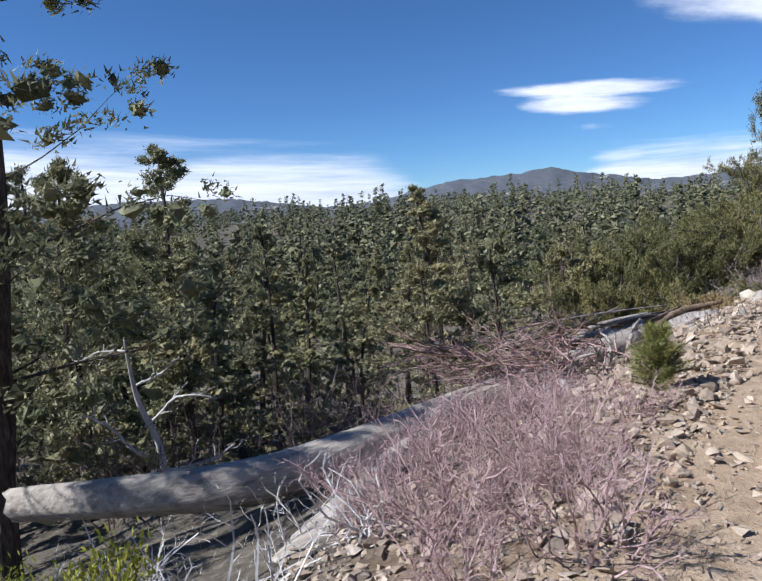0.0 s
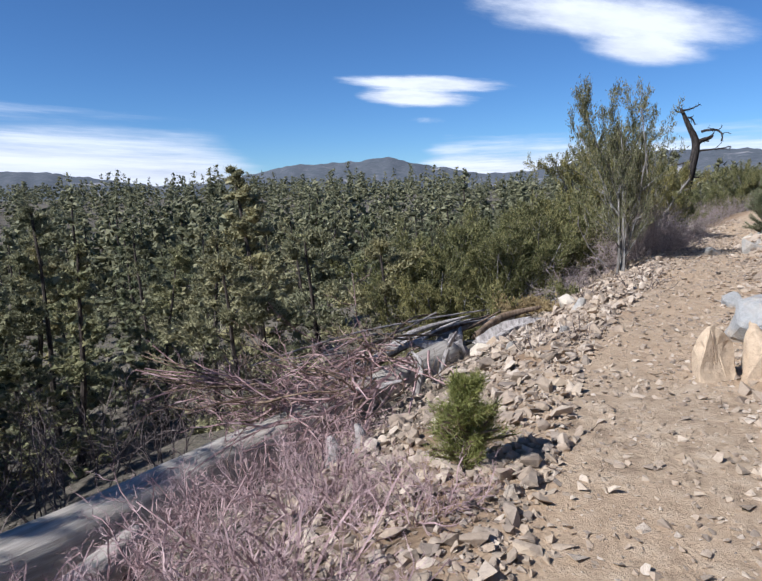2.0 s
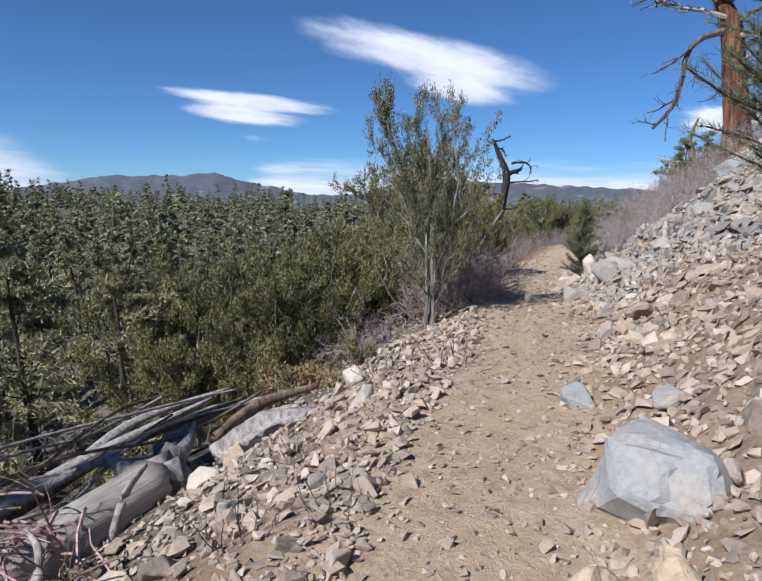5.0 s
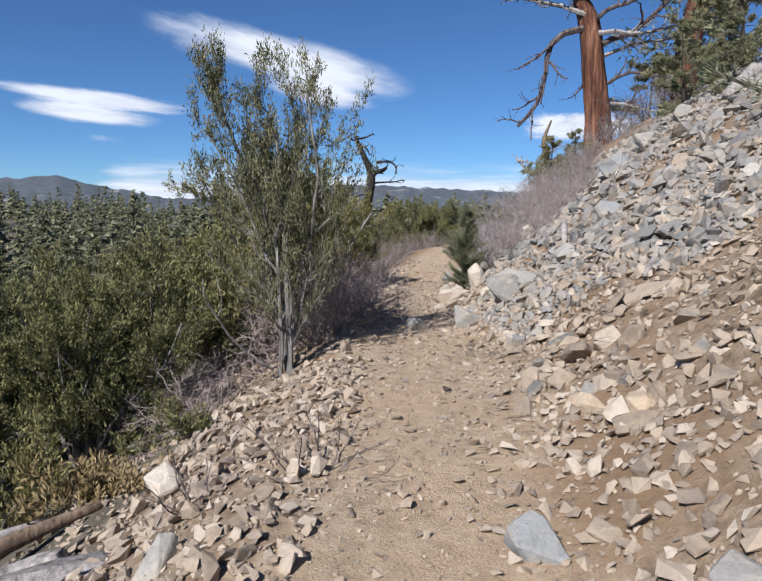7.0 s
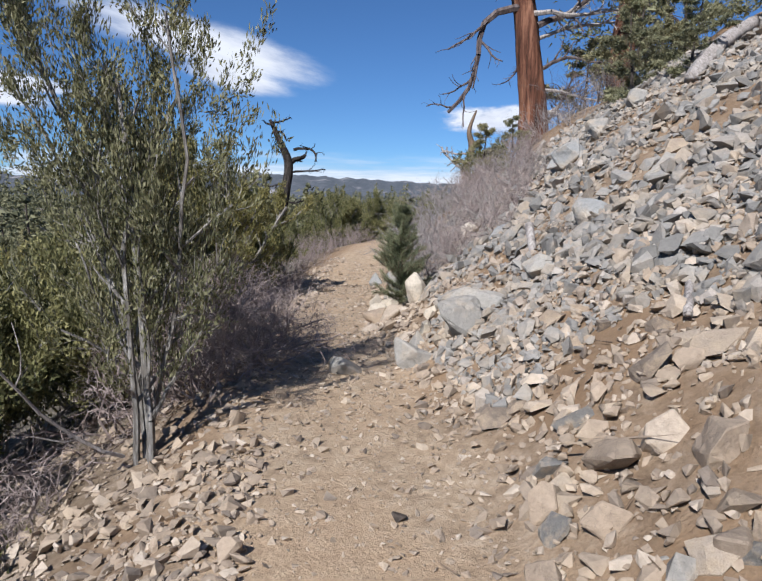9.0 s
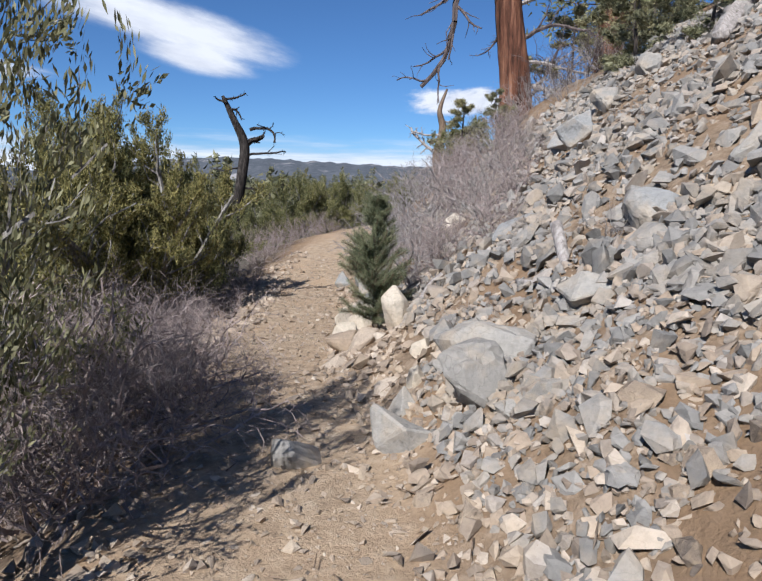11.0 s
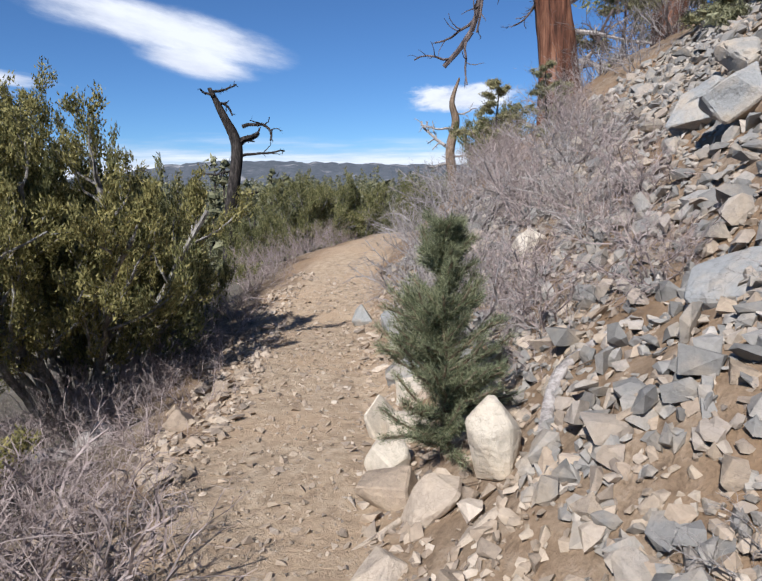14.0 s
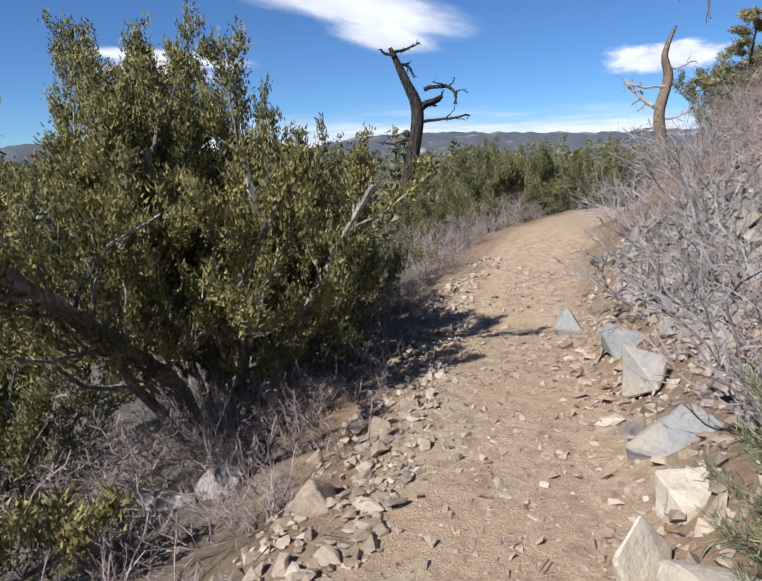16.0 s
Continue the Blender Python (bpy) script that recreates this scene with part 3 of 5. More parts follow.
gx, gy = axis(-3.0, 17.5, 0.135, 4200), axis(-0.5, 20.0, 0.135, 4200)
mx, my = np.meshgrid(gx, gy, indexing="ij")
mz = height(mx, my)
ni, nj = mx.shape
idx = np.arange(ni * nj).reshape(ni, nj)
quads = np.stack([idx[:-1, :-1], idx[1:, :-1], idx[1:, 1:], idx[:-1, 1:]], -1).reshape(-1, 4)
me = mesh_from("ground", np.stack([mx, my, mz], -1).reshape(-1, 3), quads, EARTH, True)
side, _ = across(mx, my)
wave = 0.16 * lumps(mx, my, 0.5, 5.0)
for key, values in (("tread", 1 - smooth(0.45, 1.0, np.abs(side) + wave)), ("woods", smooth(0.85, 2.3, -side + 1.5 * wave))):
    me.attributes.new(key, "FLOAT", "POINT").data.foreach_set("value", values.reshape(-1).astype(np.float32))
tagged(new("ground", me), "dry stony hillside earth with a narrow tan dirt trail", "ground", kind="structure")

# ---- mountains and clouds ----
RIDGE = [(75, 1.2), (40, 1.6), (22, 1.9), (13.6, 1.75), (8.4, 0.95), (4.7, 0.35), (1, 0.5), (-3, 1.25), (-5.9, 1.9), (-10, 2.0), (-12.5, 2.15), (-14.9, 2.5), (-17, 2.05), (-19, 1.5), (-20.7, 1.35),
         (-22, 0.95), (-24, 0.75), (-28, 0.9), (-33, 1.8), (-38, 2.2), (-44, 2.05), (-55, 1.6), (-80, 1.5)]
ra, re = np.array([a for a, _ in RIDGE])[::-1], np.array([e for _, e in RIDGE])[::-1]
az, dist = np.linspace(-80, 75, 460), np.array([1300, 1500, 1700, 1850, 2000, 2150, 2300, 2600])
top = np.interp(az, ra, re)
far_v = []
for k, d in enumerate(dist):
    w = (0.0, 0.25, 0.52, 0.74, 0.91, 1.0, 0.9, 0.3)[k]
    h = np.tan(np.radians(top)) * 2150 * w * (1 + 0.05 * lumps(az, az * 0 + k * 3, 0.9) * (k < 5)) + 5 * lumps(az, az * 0 + k, 0.35) * (k not in (0,)) - (12 if k == 0 else 0)
    far_v.append(np.stack([-np.sin(np.radians(az)) * d, np.cos(np.radians(az)) * d, 1.5 + h], 1))
n = len(az)
idx = np.arange(n * len(dist)).reshape(len(dist), n)
quads = np.stack([idx[:-1, :-1], idx[:-1, 1:], idx[1:, 1:], idx[1:, :-1]], -1).reshape(-1, 4)
thing("backdrop", mesh_from("backdrop", np.concatenate(far_v), quads, mountain_material(), True), Matrix(), "wooded mountain range with blue-grey distance haze painted in, and pale bare patches", "mountains", kind="structure")


def cloud(seed, left, right, low, high, tilt, edge, streak, shape, label, ragged=1.5):
    """A thin sheet of cloud four kilometres off, between two headings and two heights in degrees."""
    u, v = np.meshgrid(np.linspace(0, 1, 60), np.linspace(0, 1, 24), indexing="ij")
    a, e = left + (right - left) * u, low + (high - low) * v + tilt * (u - 0.5)
    a, e = np.radians(a), np.radians(e)
    p = np.stack([-np.sin(a) * np.cos(e), np.cos(a) * np.cos(e), np.sin(e)], -1) * 4000
    idx = np.arange(u.size).reshape(u.shape)
    quads = np.stack([idx[:-1, :-1], idx[:-1, 1:], idx[1:, 1:], idx[1:, :-1]], -1).reshape(-1, 4)
    me = mesh_from("cloud", p.reshape(-1, 3), quads, cloud_material("cloud_vapour", edge, seed, streak, ragged), True)
    me.attributes.new("body", "FLOAT", "POINT").data.foreach_set("value", shape(u, v).reshape(-1).astype(np.float32))
    uv = me.uv_layers.new(name="UVMap")
    loops = np.array([l.vertex_index for l in me.loops])
    uv.data.foreach_set("uv", np.stack([u.reshape(-1)[loops], v.reshape(-1)[loops]], 1).reshape(-1).astype(np.float32))
    ob = tagged(new("cloud", me), label, "cloud", kind="structure")
    ob.visible_shadow = False
    return ob


def lens(cu, cv, ru, rv):
    return lambda u, v: 1 - np.sqrt(((u - cu) / ru) ** 2 + ((v - cv) / rv) ** 2)


def two(a, b):
    return lambda u, v: np.maximum(a(u, v), b(u, v))


cloud(1.3, -10.3, -26.7, 5.6, 10.2, -1.2, (0.0, 0.55), (1.6, 2.6, 1), two(lens(0.50, 0.66, 0.5, 0.17), lens(0.44, 0.40, 0.36, 0.20)), "flat white lens cloud with a split end", 0.7)
cloud(4.1, -20.8, -46.5, 7.6, 16.4, -5.0, (0.0, 0.6), (1.8, 2.2, 1), two(lens(0.50, 0.58, 0.48, 0.25), lens(0.60, 0.36, 0.22, 0.17)), "broad white lens cloud with a ragged underside", 0.75)
cloud(7.7, 45, -14, -0.6, 9.0, -3.2, (-0.1, 0.9), (2.0, 4.0, 1), lambda u, v: 1.6 - 1.75 * v - 0.6 * u * v - 1.5 * (u - 0.45) ** 4 - 2.2 * smooth(0.72, 1.0, u), "low white bank of cloud above the skyline", 1.1)
cloud(9.2, -13, -75, -0.6, 4.6, 0.0, (-0.3, 0.8), (3.0, 3.0, 1), lambda u, v: 1.3 - 1.6 * v - 0.6 * (np.abs(u - 0.4) * 2) ** 3 - 2.0 * (1 - smooth(0.0, 0.12, u)), "thin white bank of cloud above the skyline")
cloud(2.6, -53, -66, 5.2, 9.2, 0.5, (0.1, 0.6), (2.0, 1.5, 1), lens(0.5, 0.5, 0.5, 0.4), "small white puff of cloud")
cloud(5.9, -16, -21.5, 5.0, 6.2, 0.0, (0.3, 2.2), (2.0, 1.0, 1), lens(0.5, 0.5, 0.5, 0.45), "faint wisp of cloud")

# ---- woods ----
CONIFERS = [conifer(11, 8.0, 2.6, 0.0, 3200, 0.18, JUNIPER, DARKBARK, 0.6, cores=230, core=0.33), conifer(12, 9.0, 2.2, 0.0, 3200, 0.18, JUNIPER, DARKBARK, 0.2, cores=230, core=0.32), conifer(13, 6.5, 2.3, 0.0, 2800, 0.18, PINE, DARKBARK, 0.6, cores=210, core=0.31),
            conifer(14, 10.0, 2.3, 0.0, 3200, 0.18, PINE, DARKBARK, 0.2, cores=240, core=0.33), conifer(15, 5.0, 2.0, 0.0, 2500, 0.16, JUNIPER, DARKBARK, 0.7, cores=180, core=0.28)]
LOW = [conifer(21, 8.0, 2.2, 0.02, 150, 0.42, WOODS, DARKBARK, 0.5, cores=34, core=0.68), conifer(22, 9.5, 1.8, 0.03, 150, 0.42, WOODS, DARKBARK, 0.1, cores=34, core=0.64), conifer(23, 6.0, 2.0, 0.02, 130, 0.42, WOODS, DARKBARK, 0.7, cores=30, core=0.62)]
FINE = [conifer(16, 8.0, 2.5, 0.0, 10000, 0.10, JUNIPER, DARKBARK, 0.6, cores=600, core=0.2), conifer(17, 9.0, 2.1, 0.0, 10000, 0.10, PINE, DARKBARK, 0.2, cores=600, core=0.2), conifer(18, 6.5, 2.2, 0.0, 9000, 0.095, JUNIPER, DARKBARK, 0.6, cores=520, core=0.19)]
rng = np.random.default_rng(5)
taken = [(1.94, 22.6), (-7.5, 12.5), (-10.5, 17.5), (0.5, 13.5)]
made = 0
while made < 240:
    a, d = radians(rng.uniform(-58, 52)), 13 + 80 * rng.random() ** 1.2
    x, y = -math.sin(a) * d, math.cos(a) * d
    s = float(across([x], [y])[0][0])
    if s > -9 or any((x - u) ** 2 + (y - v) ** 2 < (1.7 + d * 0.018) ** 2 for u, v in taken):
        continue
    if (x - 1.9) ** 2 + (y - 22.6) ** 2 < 16:
        continue
    taken.append((x, y))
    k = int(rng.integers(0, 5)) % (3 if d < 30 else 5)
    room = max(1.6, 1.2 - 0.035 * min(d, 60) - G(x, y)) / (8.0, 9.0, 6.5, 10.0, 5.0)[k]
    plant("conifer", (FINE if d < 30 else CONIFERS)[k], x, y, "dark green conifer with a ragged crown on the wooded slope", "tree", "conifers of the near woods", rng.uniform(0, 360), min(rng.uniform(0.55, 1.0), room))
    made += 1
vs, fs, tv, tf, kv, kt = [], [], [], [], 0, 0
low = [(np.array([v.co[:] for v in t.vertices]), np.array([p.vertices[:] for p in t.polygons][:84]), np.array([v.co[:] for v in c.vertices]), np.array([p.vertices[:] for p in c.polygons])) for t, c in LOW]
count = 0
while count < 2100:
    a, d = radians(rng.uniform(-66, 55)), 62 + 330 * rng.random() ** 1.35
    x, y = -math.sin(a) * d, math.cos(a) * d
    if float(across([x], [y])[0][0]) > -18:
        continue
    t, tq, c, cq = low[int(rng.integers(0, 3))]
    h, size = rng.uniform(0, 6.283), rng.uniform(0.6, 1.2)
    m = np.array(((math.cos(h), -math.sin(h), 0), (math.sin(h), math.cos(h), 0), (0, 0, 1))) * size
    o = np.array((x, y, G(x, y)))
    vs.append(c @ m.T + o)
    fs.append(cq + kv)
    kv += len(c)
    count += 1
    if d < 85:
        tv.append(t @ m.T + o)
        tf.append(tq + kt)
        kt += len(t)
woods = tagged(new("far_woods", mesh_from("far_woods", np.concatenate(vs), np.concatenate(fs), WOODS)), "dense far woods of dark green conifers", "woods", kind="stuff")
tagged(part("trunks", mesh_from("trunks", np.concatenate(tv), np.concatenate(tf), DARKBARK), woods), kind="stuff")

# ---- large trees and shrubs ----
plant("conifer", conifer(31, 10.0, 2.5, 0.05, 16000, 0.13, JUNIPER, DARKBARK, 0.4, cores=420, core=0.34), 1.94, 22.6, "tall bushy grey-green conifer rising out of the gully", "tree", size=(2.3 - G(1.94, 22.6)) / 10)
NEAR_PINES = [conifer(32, 9.5, 3.3, 0.1, 26000, 0.10, PINE, DARKBARK, 0.9, thick=0.016, cores=350, core=0.18), conifer(33, 9.0, 2.4, 0.12, 16000, 0.10, PINE, DARKBARK, 0.6, thick=0.014, cores=350, core=0.2), conifer(34, 8.0, 2.1, 0.1, 15000, 0.10, JUNIPER, DARKBARK, 0.6, thick=0.016, cores=350, core=0.2)]
for k, x, y, peak, turn in ((0, -5.0, 7.4, 6.4, 20), (0, -5.8, 4.2, 4.6, 90), (1, -5.0, 13.2, 3.3, 140), (2, -7.3, 14.2, 3.0, 70), (1, -9.4, 12.6, 4.4, 250), (2, -3.2, 16.8, 1.2, 200), (0, -10.5, 18.5, 3.0, 310), (1, -1.0, 18.5, 0.2, 30), (2, -6.0, 17.5, 1.8, 20), (2, -5.6, 10.6, 1.9, 110)):
    plant("pine", NEAR_PINES[k], x, y, "dark open-crowned pine with dead lower limbs on the shaded slope", "tree", "pines below the trail", turn, (peak - G(x, y)) / (9.5, 9.0, 8.0)[k])

UPSWEPT = ((9, 0.14, 0.05, 2, 0.75, 0.40), (6, 0.2, 0.16, 2, 0.7, 0.42), (4, 0.2, 0.2, 1, 0.65, 0.5), (3, 0.18, 0.2, 0, 0, 0))


def top_of(meshes):
    return max(v.co.z for v in meshes[1].vertices)


def to_peak(meshes, x, y, peak):
    """The size at which a plant rooted at x, y ends at the height peak."""
    return (peak - G(x, y) + 0.05) / top_of(meshes)


tree = leafy_shrub(41, 5, 0.85, 3.1, 42000, 0.044, MAHOGANY, PALEBARK, "mahogany", 0.04, 0.75, 0.024, 4, ((11, 0.13, 0.05, 2, 0.95, 0.40), (6, 0.2, 0.13, 2, 0.7, 0.42), (4, 0.2, 0.16, 1, 0.65, 0.5), (3, 0.18, 0.16, 0, 0, 0)))
shrub_tree = plant("mahogany_tree", tree, 7.12, 10.55, "tall open shrub tree with pale bark and small grey-green leaves", "tree", turn=35, size=to_peak(tree, 7.12, 10.55, 3.3))
shrub_tree.scale = Vector((0.66, 0.66, 1.0)) * to_peak(tree, 7.12, 10.55, 3.3)
OLIVES = [leafy_shrub(42, 15, 1.5, 2.3, 44000, 0.05, OLIVE, PALEBARK, "olive", 0.028, 1.3, 0.026, 3, UPSWEPT), leafy_shrub(43, 18, 1.9, 3.2, 185000, 0.04, OLIVE, PALEBARK, "olive", 0.055, 1.4, 0.024, 3, UPSWEPT), leafy_shrub(44, 12, 1.3, 1.9, 33000, 0.05, OLIVE, PALEBARK, "olive", 0.024, 1.2, 0.026, 3, UPSWEPT)]
for k, x, y, peak, turn in ((0, 5.7, 11.9, 1.1, 0), (0, 6.9, 12.9, 1.45, 130), (2, 4.9, 13.0, 0.95, 40), (0, 6.0, 14.3, 1.2, 220), (2, 7.9, 13.0, 1.5, 300), (0, 8.6, 14.8, 1.45, 80), (2, 4.4, 11.6, 0.4, 170),
                            (1, 11.85, 17.15, 3.2, 140), (2, 13.5, 17.9, 1.7, 100), (0, 10.2, 17.6, 0.9, 250), (0, 8.8, 18.1, 0.5, 10), (2, 14.9, 19.6, 1.0, 200),
                            (0, 21.6, 23.0, 2.3, 60), (0, 24.2, 23.6, 2.2, 160), (2, 19.2, 22.6, 1.4, 320), (0, 27.0, 23.2, 2.2, 10), (2, 24.0, 18.2, 4.0, 75)):
    plant("shrub", OLIVES[k], x, y, "dense olive-green mountain shrub with many grey stems", "shrub", "olive-green shrubs beside the trail", turn, to_peak(OLIVES[k], x, y, peak))
flank = plant("shrub", OLIVES[0], 12.45, 16.95, "upright olive-green mountain shrub with dense twigs", "shrub", "olive-green shrubs beside the trail", 75, to_peak(OLIVES[0], 12.45, 16.95, 2.55))
flank.scale = Vector((0.62, 0.62, 1.0)) * to_peak(OLIVES[0], 12.45, 16.95, 2.55)
JUNIPERS = [conifer(51, 2.6, 1.2, 0.02, 12000, 0.07, JUNIPER, DARKBARK, 1.0, thick=0.025, cores=220, core=0.11)]
for x, y, size, turn in ((3.7, 12.6, 1.0, 0), (2.6, 14.0, 1.3, 60), (24.2, 15.2, 0.95, 100), (21.2, 16.9, 0.7, 200), (18.9, 11.9, 0.7, 20), (20.4, 12.4, 0.85, 130), (19.6, 15.0, 0.45, 60), (17.6, 10.4, 0.55, 160), (22.0, 11.8, 1.2, 300), (25.5, 13.5, 1.2, 220), (0.9, 13.0, 1.2, 10)):
    plant("juniper", JUNIPERS[0], x, y, "low bushy grey-green juniper", "shrub", "low junipers", turn, size)
plant("pine_sapling", needle_tree(61, 1.42, 0.5, 85000, 0.042, SAPLING, BROWNWOOD), 11.45, 11.97, "young green pine growing beside the trail among rocks", "tree", sink=0.0)
plant("pine_seedling", needle_tree(62, 0.5, 0.26, 14000, 0.05, YOUNG, BROWNWOOD), 1.86, 4.27, "knee-high green pine seedling at the trail's edge", "tree", sink=0.0)
plant("pine", needle_tree(52, 2.9, 1.15, 70000, 0.065, SAPLING, DARKBARK, 0.3), 6.5, 5.75, "bushy green pine on the bank above the trail", "tree")
plant("conifer", conifer(35, 8.0, 2.6, 0.25, 6000, 0.2, PINE, REDBARK, 0.9), 27.5, 15.0, "green conifer on the slope behind the old juniper", "tree")
plant("conifer", conifer(36, 7.0, 2.6, 0.1, 6000, 0.2, JUNIPER, REDBARK, 0.9), 26.0, 10.0, "dark green conifer on the upper scree slope", "tree")
plant("conifer", conifer(37, 7.0, 2.8, 0.1, 6000, 0.2, JUNIPER, DARKBARK, 0.9), 21.5, 6.5, "dark green conifer on the upper scree slope", "tree")


# ---- old juniper and snags ----
def crooked(seed, x, y, trunk, radii, mat, limbs, name, label, twig_mat, twigs=5, z=None):
    """A dead or half-dead tree: trunk along offsets, and limbs given as (start, way, length, radius)."""
    base = new(name)
    base.matrix_basis = pose(x, y, G(x, y) if z is None else z)
    part("trunk", limb_mesh(seed, trunk, radii, mat, 12, 0.22), base)
    for i, (s, w, ln, r) in enumerate(limbs):
        rng = np.random.default_rng(seed * 50 + i)
        segs, tips = [], []
        grow(rng, np.array(s, float), unit(w), ln, r, ((9, 0.2, 0.0, 1 if name == "old_juniper" else 0.75, 0.7, 0.36), (5, 0.25, 0.02, 1 if name == "old_juniper" else 0.7, 0.8, 0.45), (4, 0.25, 0.0, 0, 0, 0)), 0, segs, tips)
        part("limb", mesh_from("limb", *tubes(segs, 6), DEADWOOD if name == "old_juniper" and i % 2 else twig_mat), base)
    return tagged(base, label, "tree")


crooked(71, 22.6, 16.0, [(0, 0, -0.6), (-0.05, 0.05, 1.2), (-0.2, 0.2, 2.8), (-0.3, 0.4, 4.3), (-0.6, 0.8, 5.4)], [0.52, 0.42, 0.38, 0.33, 0.12], REDBARK,
        [((-0.3, 0.2, 4.1), (-0.9, 1.6, -0.35), 4.2, 0.12), ((-0.4, 0.2, 4.4), (-0.8, 1.0, 0.5), 3.2, 0.09), ((-0.1, 0, 3.6), (0.9, -1.0, 0.3), 3.0, 0.1), ((-0.3, 0.1, 3.9), (0.4, -1.2, 0.1), 2.5, 0.08),
         ((0, 0, 2.4), (0.7, -1.0, 0.2), 2.0, 0.07), ((0, 0, 1.2), (0.8, -1.0, -0.1), 1.8, 0.08), ((-0.4, 0.3, 5.0), (-1, 0.6, 0.9), 3.0, 0.1), ((-0.4, 0.3, 5.2), (0.7, -0.5, 1.0), 3.0, 0.1), ((-0.2, 0.1, 2.9), (-0.6, 1.0, -0.6), 1.3, 0.04), ((0, 0, 1.8), (0.5, -1.2, 0.5), 2.2, 0.06), ((0, 0, 0.8), (1.0, -0.8, 0.35), 2.0, 0.06), ((-0.1, 0.1, 3.2), (1.0, -0.7, 0.5), 2.4, 0.07), ((-0.3, 0.3, 4.2), (0.2, -1.0, 0.7), 2.6, 0.08), ((-0.5, 0.6, 5.0), (-0.7, 1.2, 0.1), 3.4, 0.06), ((-0.5, 0.7, 5.2), (-0.4, 1.2, 0.5), 3.6, 0.07), ((-0.4, 0.5, 4.8), (-1.0, 0.7, 0.2), 3.2, 0.06), ((-0.6, 0.8, 5.4), (-0.8, 0.9, 0.8), 3.2, 0.07), ((-0.6, 0.8, 5.3), (0.3, 0.2, 1.2), 2.6, 0.07), ((-0.4, 0.5, 4.7), (0.6, 0.9, 0.3), 2.4, 0.05)],
        "old_juniper", "massive old juniper with shredding red bark and dead grey limbs", DARKTWIG)
crooked(72, 24.3, 14.2, [(0, 0, -0.5), (0.2, 0, 2.0), (0.7, -0.2, 4.5), (1.2, -0.3, 7.0)], [0.4, 0.33, 0.28, 0.2], REDBARK, [((0.4, 0, 3.0), (1, -1, 0.3), 2.5, 0.07), ((0.8, -0.2, 5.0), (-1, 1, 0.3), 2.5, 0.07)],
        "red_trunk_tree", "leaning tree trunk with orange-red bark", DARKTWIG)
crooked(73, 20.0, 24.6, [(0, 0, -0.5), (0.1, 0, 2.2), (0.3, -0.1, 3.6), (0.45, -0.1, 4.6), (0.15, 0.05, 5.4), (-0.15, 0.2, 6.1)], [0.23, 0.18, 0.16, 0.15, 0.1, 0.05], CHARRED,
        [((0.45, -0.1, 4.6), (0.7, -0.5, 0.75), 0.9, 0.13), ((0.6, -0.2, 5.1), (1.2, -0.9, 0.15), 1.5, 0.06), ((0.5, -0.2, 4.3), (1.0, -0.9, 0.1), 1.3, 0.05), ((0.3, -0.1, 3.9), (-1, 0.8, 0.2), 0.9, 0.04),
         ((-0.15, 0.2, 6.0), (0.8, -0.5, 0.1), 0.8, 0.05), ((0.0, 0.1, 5.7), (0.8, -0.5, 0.3), 0.6, 0.05), ((-0.1, 0.1, 5.9), (-0.7, 0.5, 0.4), 0.4, 0.05), ((0.2, -0.1, 3.2), (0.9, -0.6, 0.1), 0.9, 0.05)], "dead_snag", "charred dark dead tree snag with broken limbs", CHARRED, z=-1.7)
crooked(74, 37.6, 28.0, [(0, 0, -0.5), (0.2, 0, 2.2), (-0.1, 0.1, 4.2), (0.3, 0, 5.8), (0.1, 0.1, 6.8), (0.5, -0.1, 8.0)], [0.34, 0.27, 0.22, 0.2, 0.13, 0.05], BROWNWOOD,
        [((0.1, 0, 4.4), (-1, 1, 0.1), 2.4, 0.12), ((0.1, 0, 5.4), (-1, 1, 0.3), 1.8, 0.08), ((0.2, 0, 6.2), (1, -1, 0.2), 1.5, 0.06), ((0, 0, 3.8), (-0.8, 0.8, -0.3), 1.6, 0.08), ((0, 0, 4.0), (1, -1, 0.1), 1.5, 0.07)],
        "dead_snag", "bleached pale dead tree snag on the ridge", DEADWOOD, z=-0.9)
crooked(75, -3.6, 8.6, [(0, 0, -0.6), (0.18, 0.1, 0.8), (-0.12, 0.2, 1.7), (-0.2, 0.2, 2.6)], [0.05, 0.045, 0.035, 0.012], WHITETWIG,
        [((0, 0.1, 1.3), (1, 0.2, 0.5), 1.2, 0.03), ((0, 0.1, 0.6), (1, -0.2, 0.2), 1.3, 0.03), ((-0.1, 0.2, 1.9), (1, 0.1, 0.3), 0.8, 0.025), ((-0.2, 0.2, 2.4), (-1, 0, 0.5), 0.9, 0.02), ((0, 0, 0.9), (-1, -0.2, 0.2), 1.1, 0.03)],
        "dead_sapling", "bleached bare dead sapling among the pines", WHITETWIG)

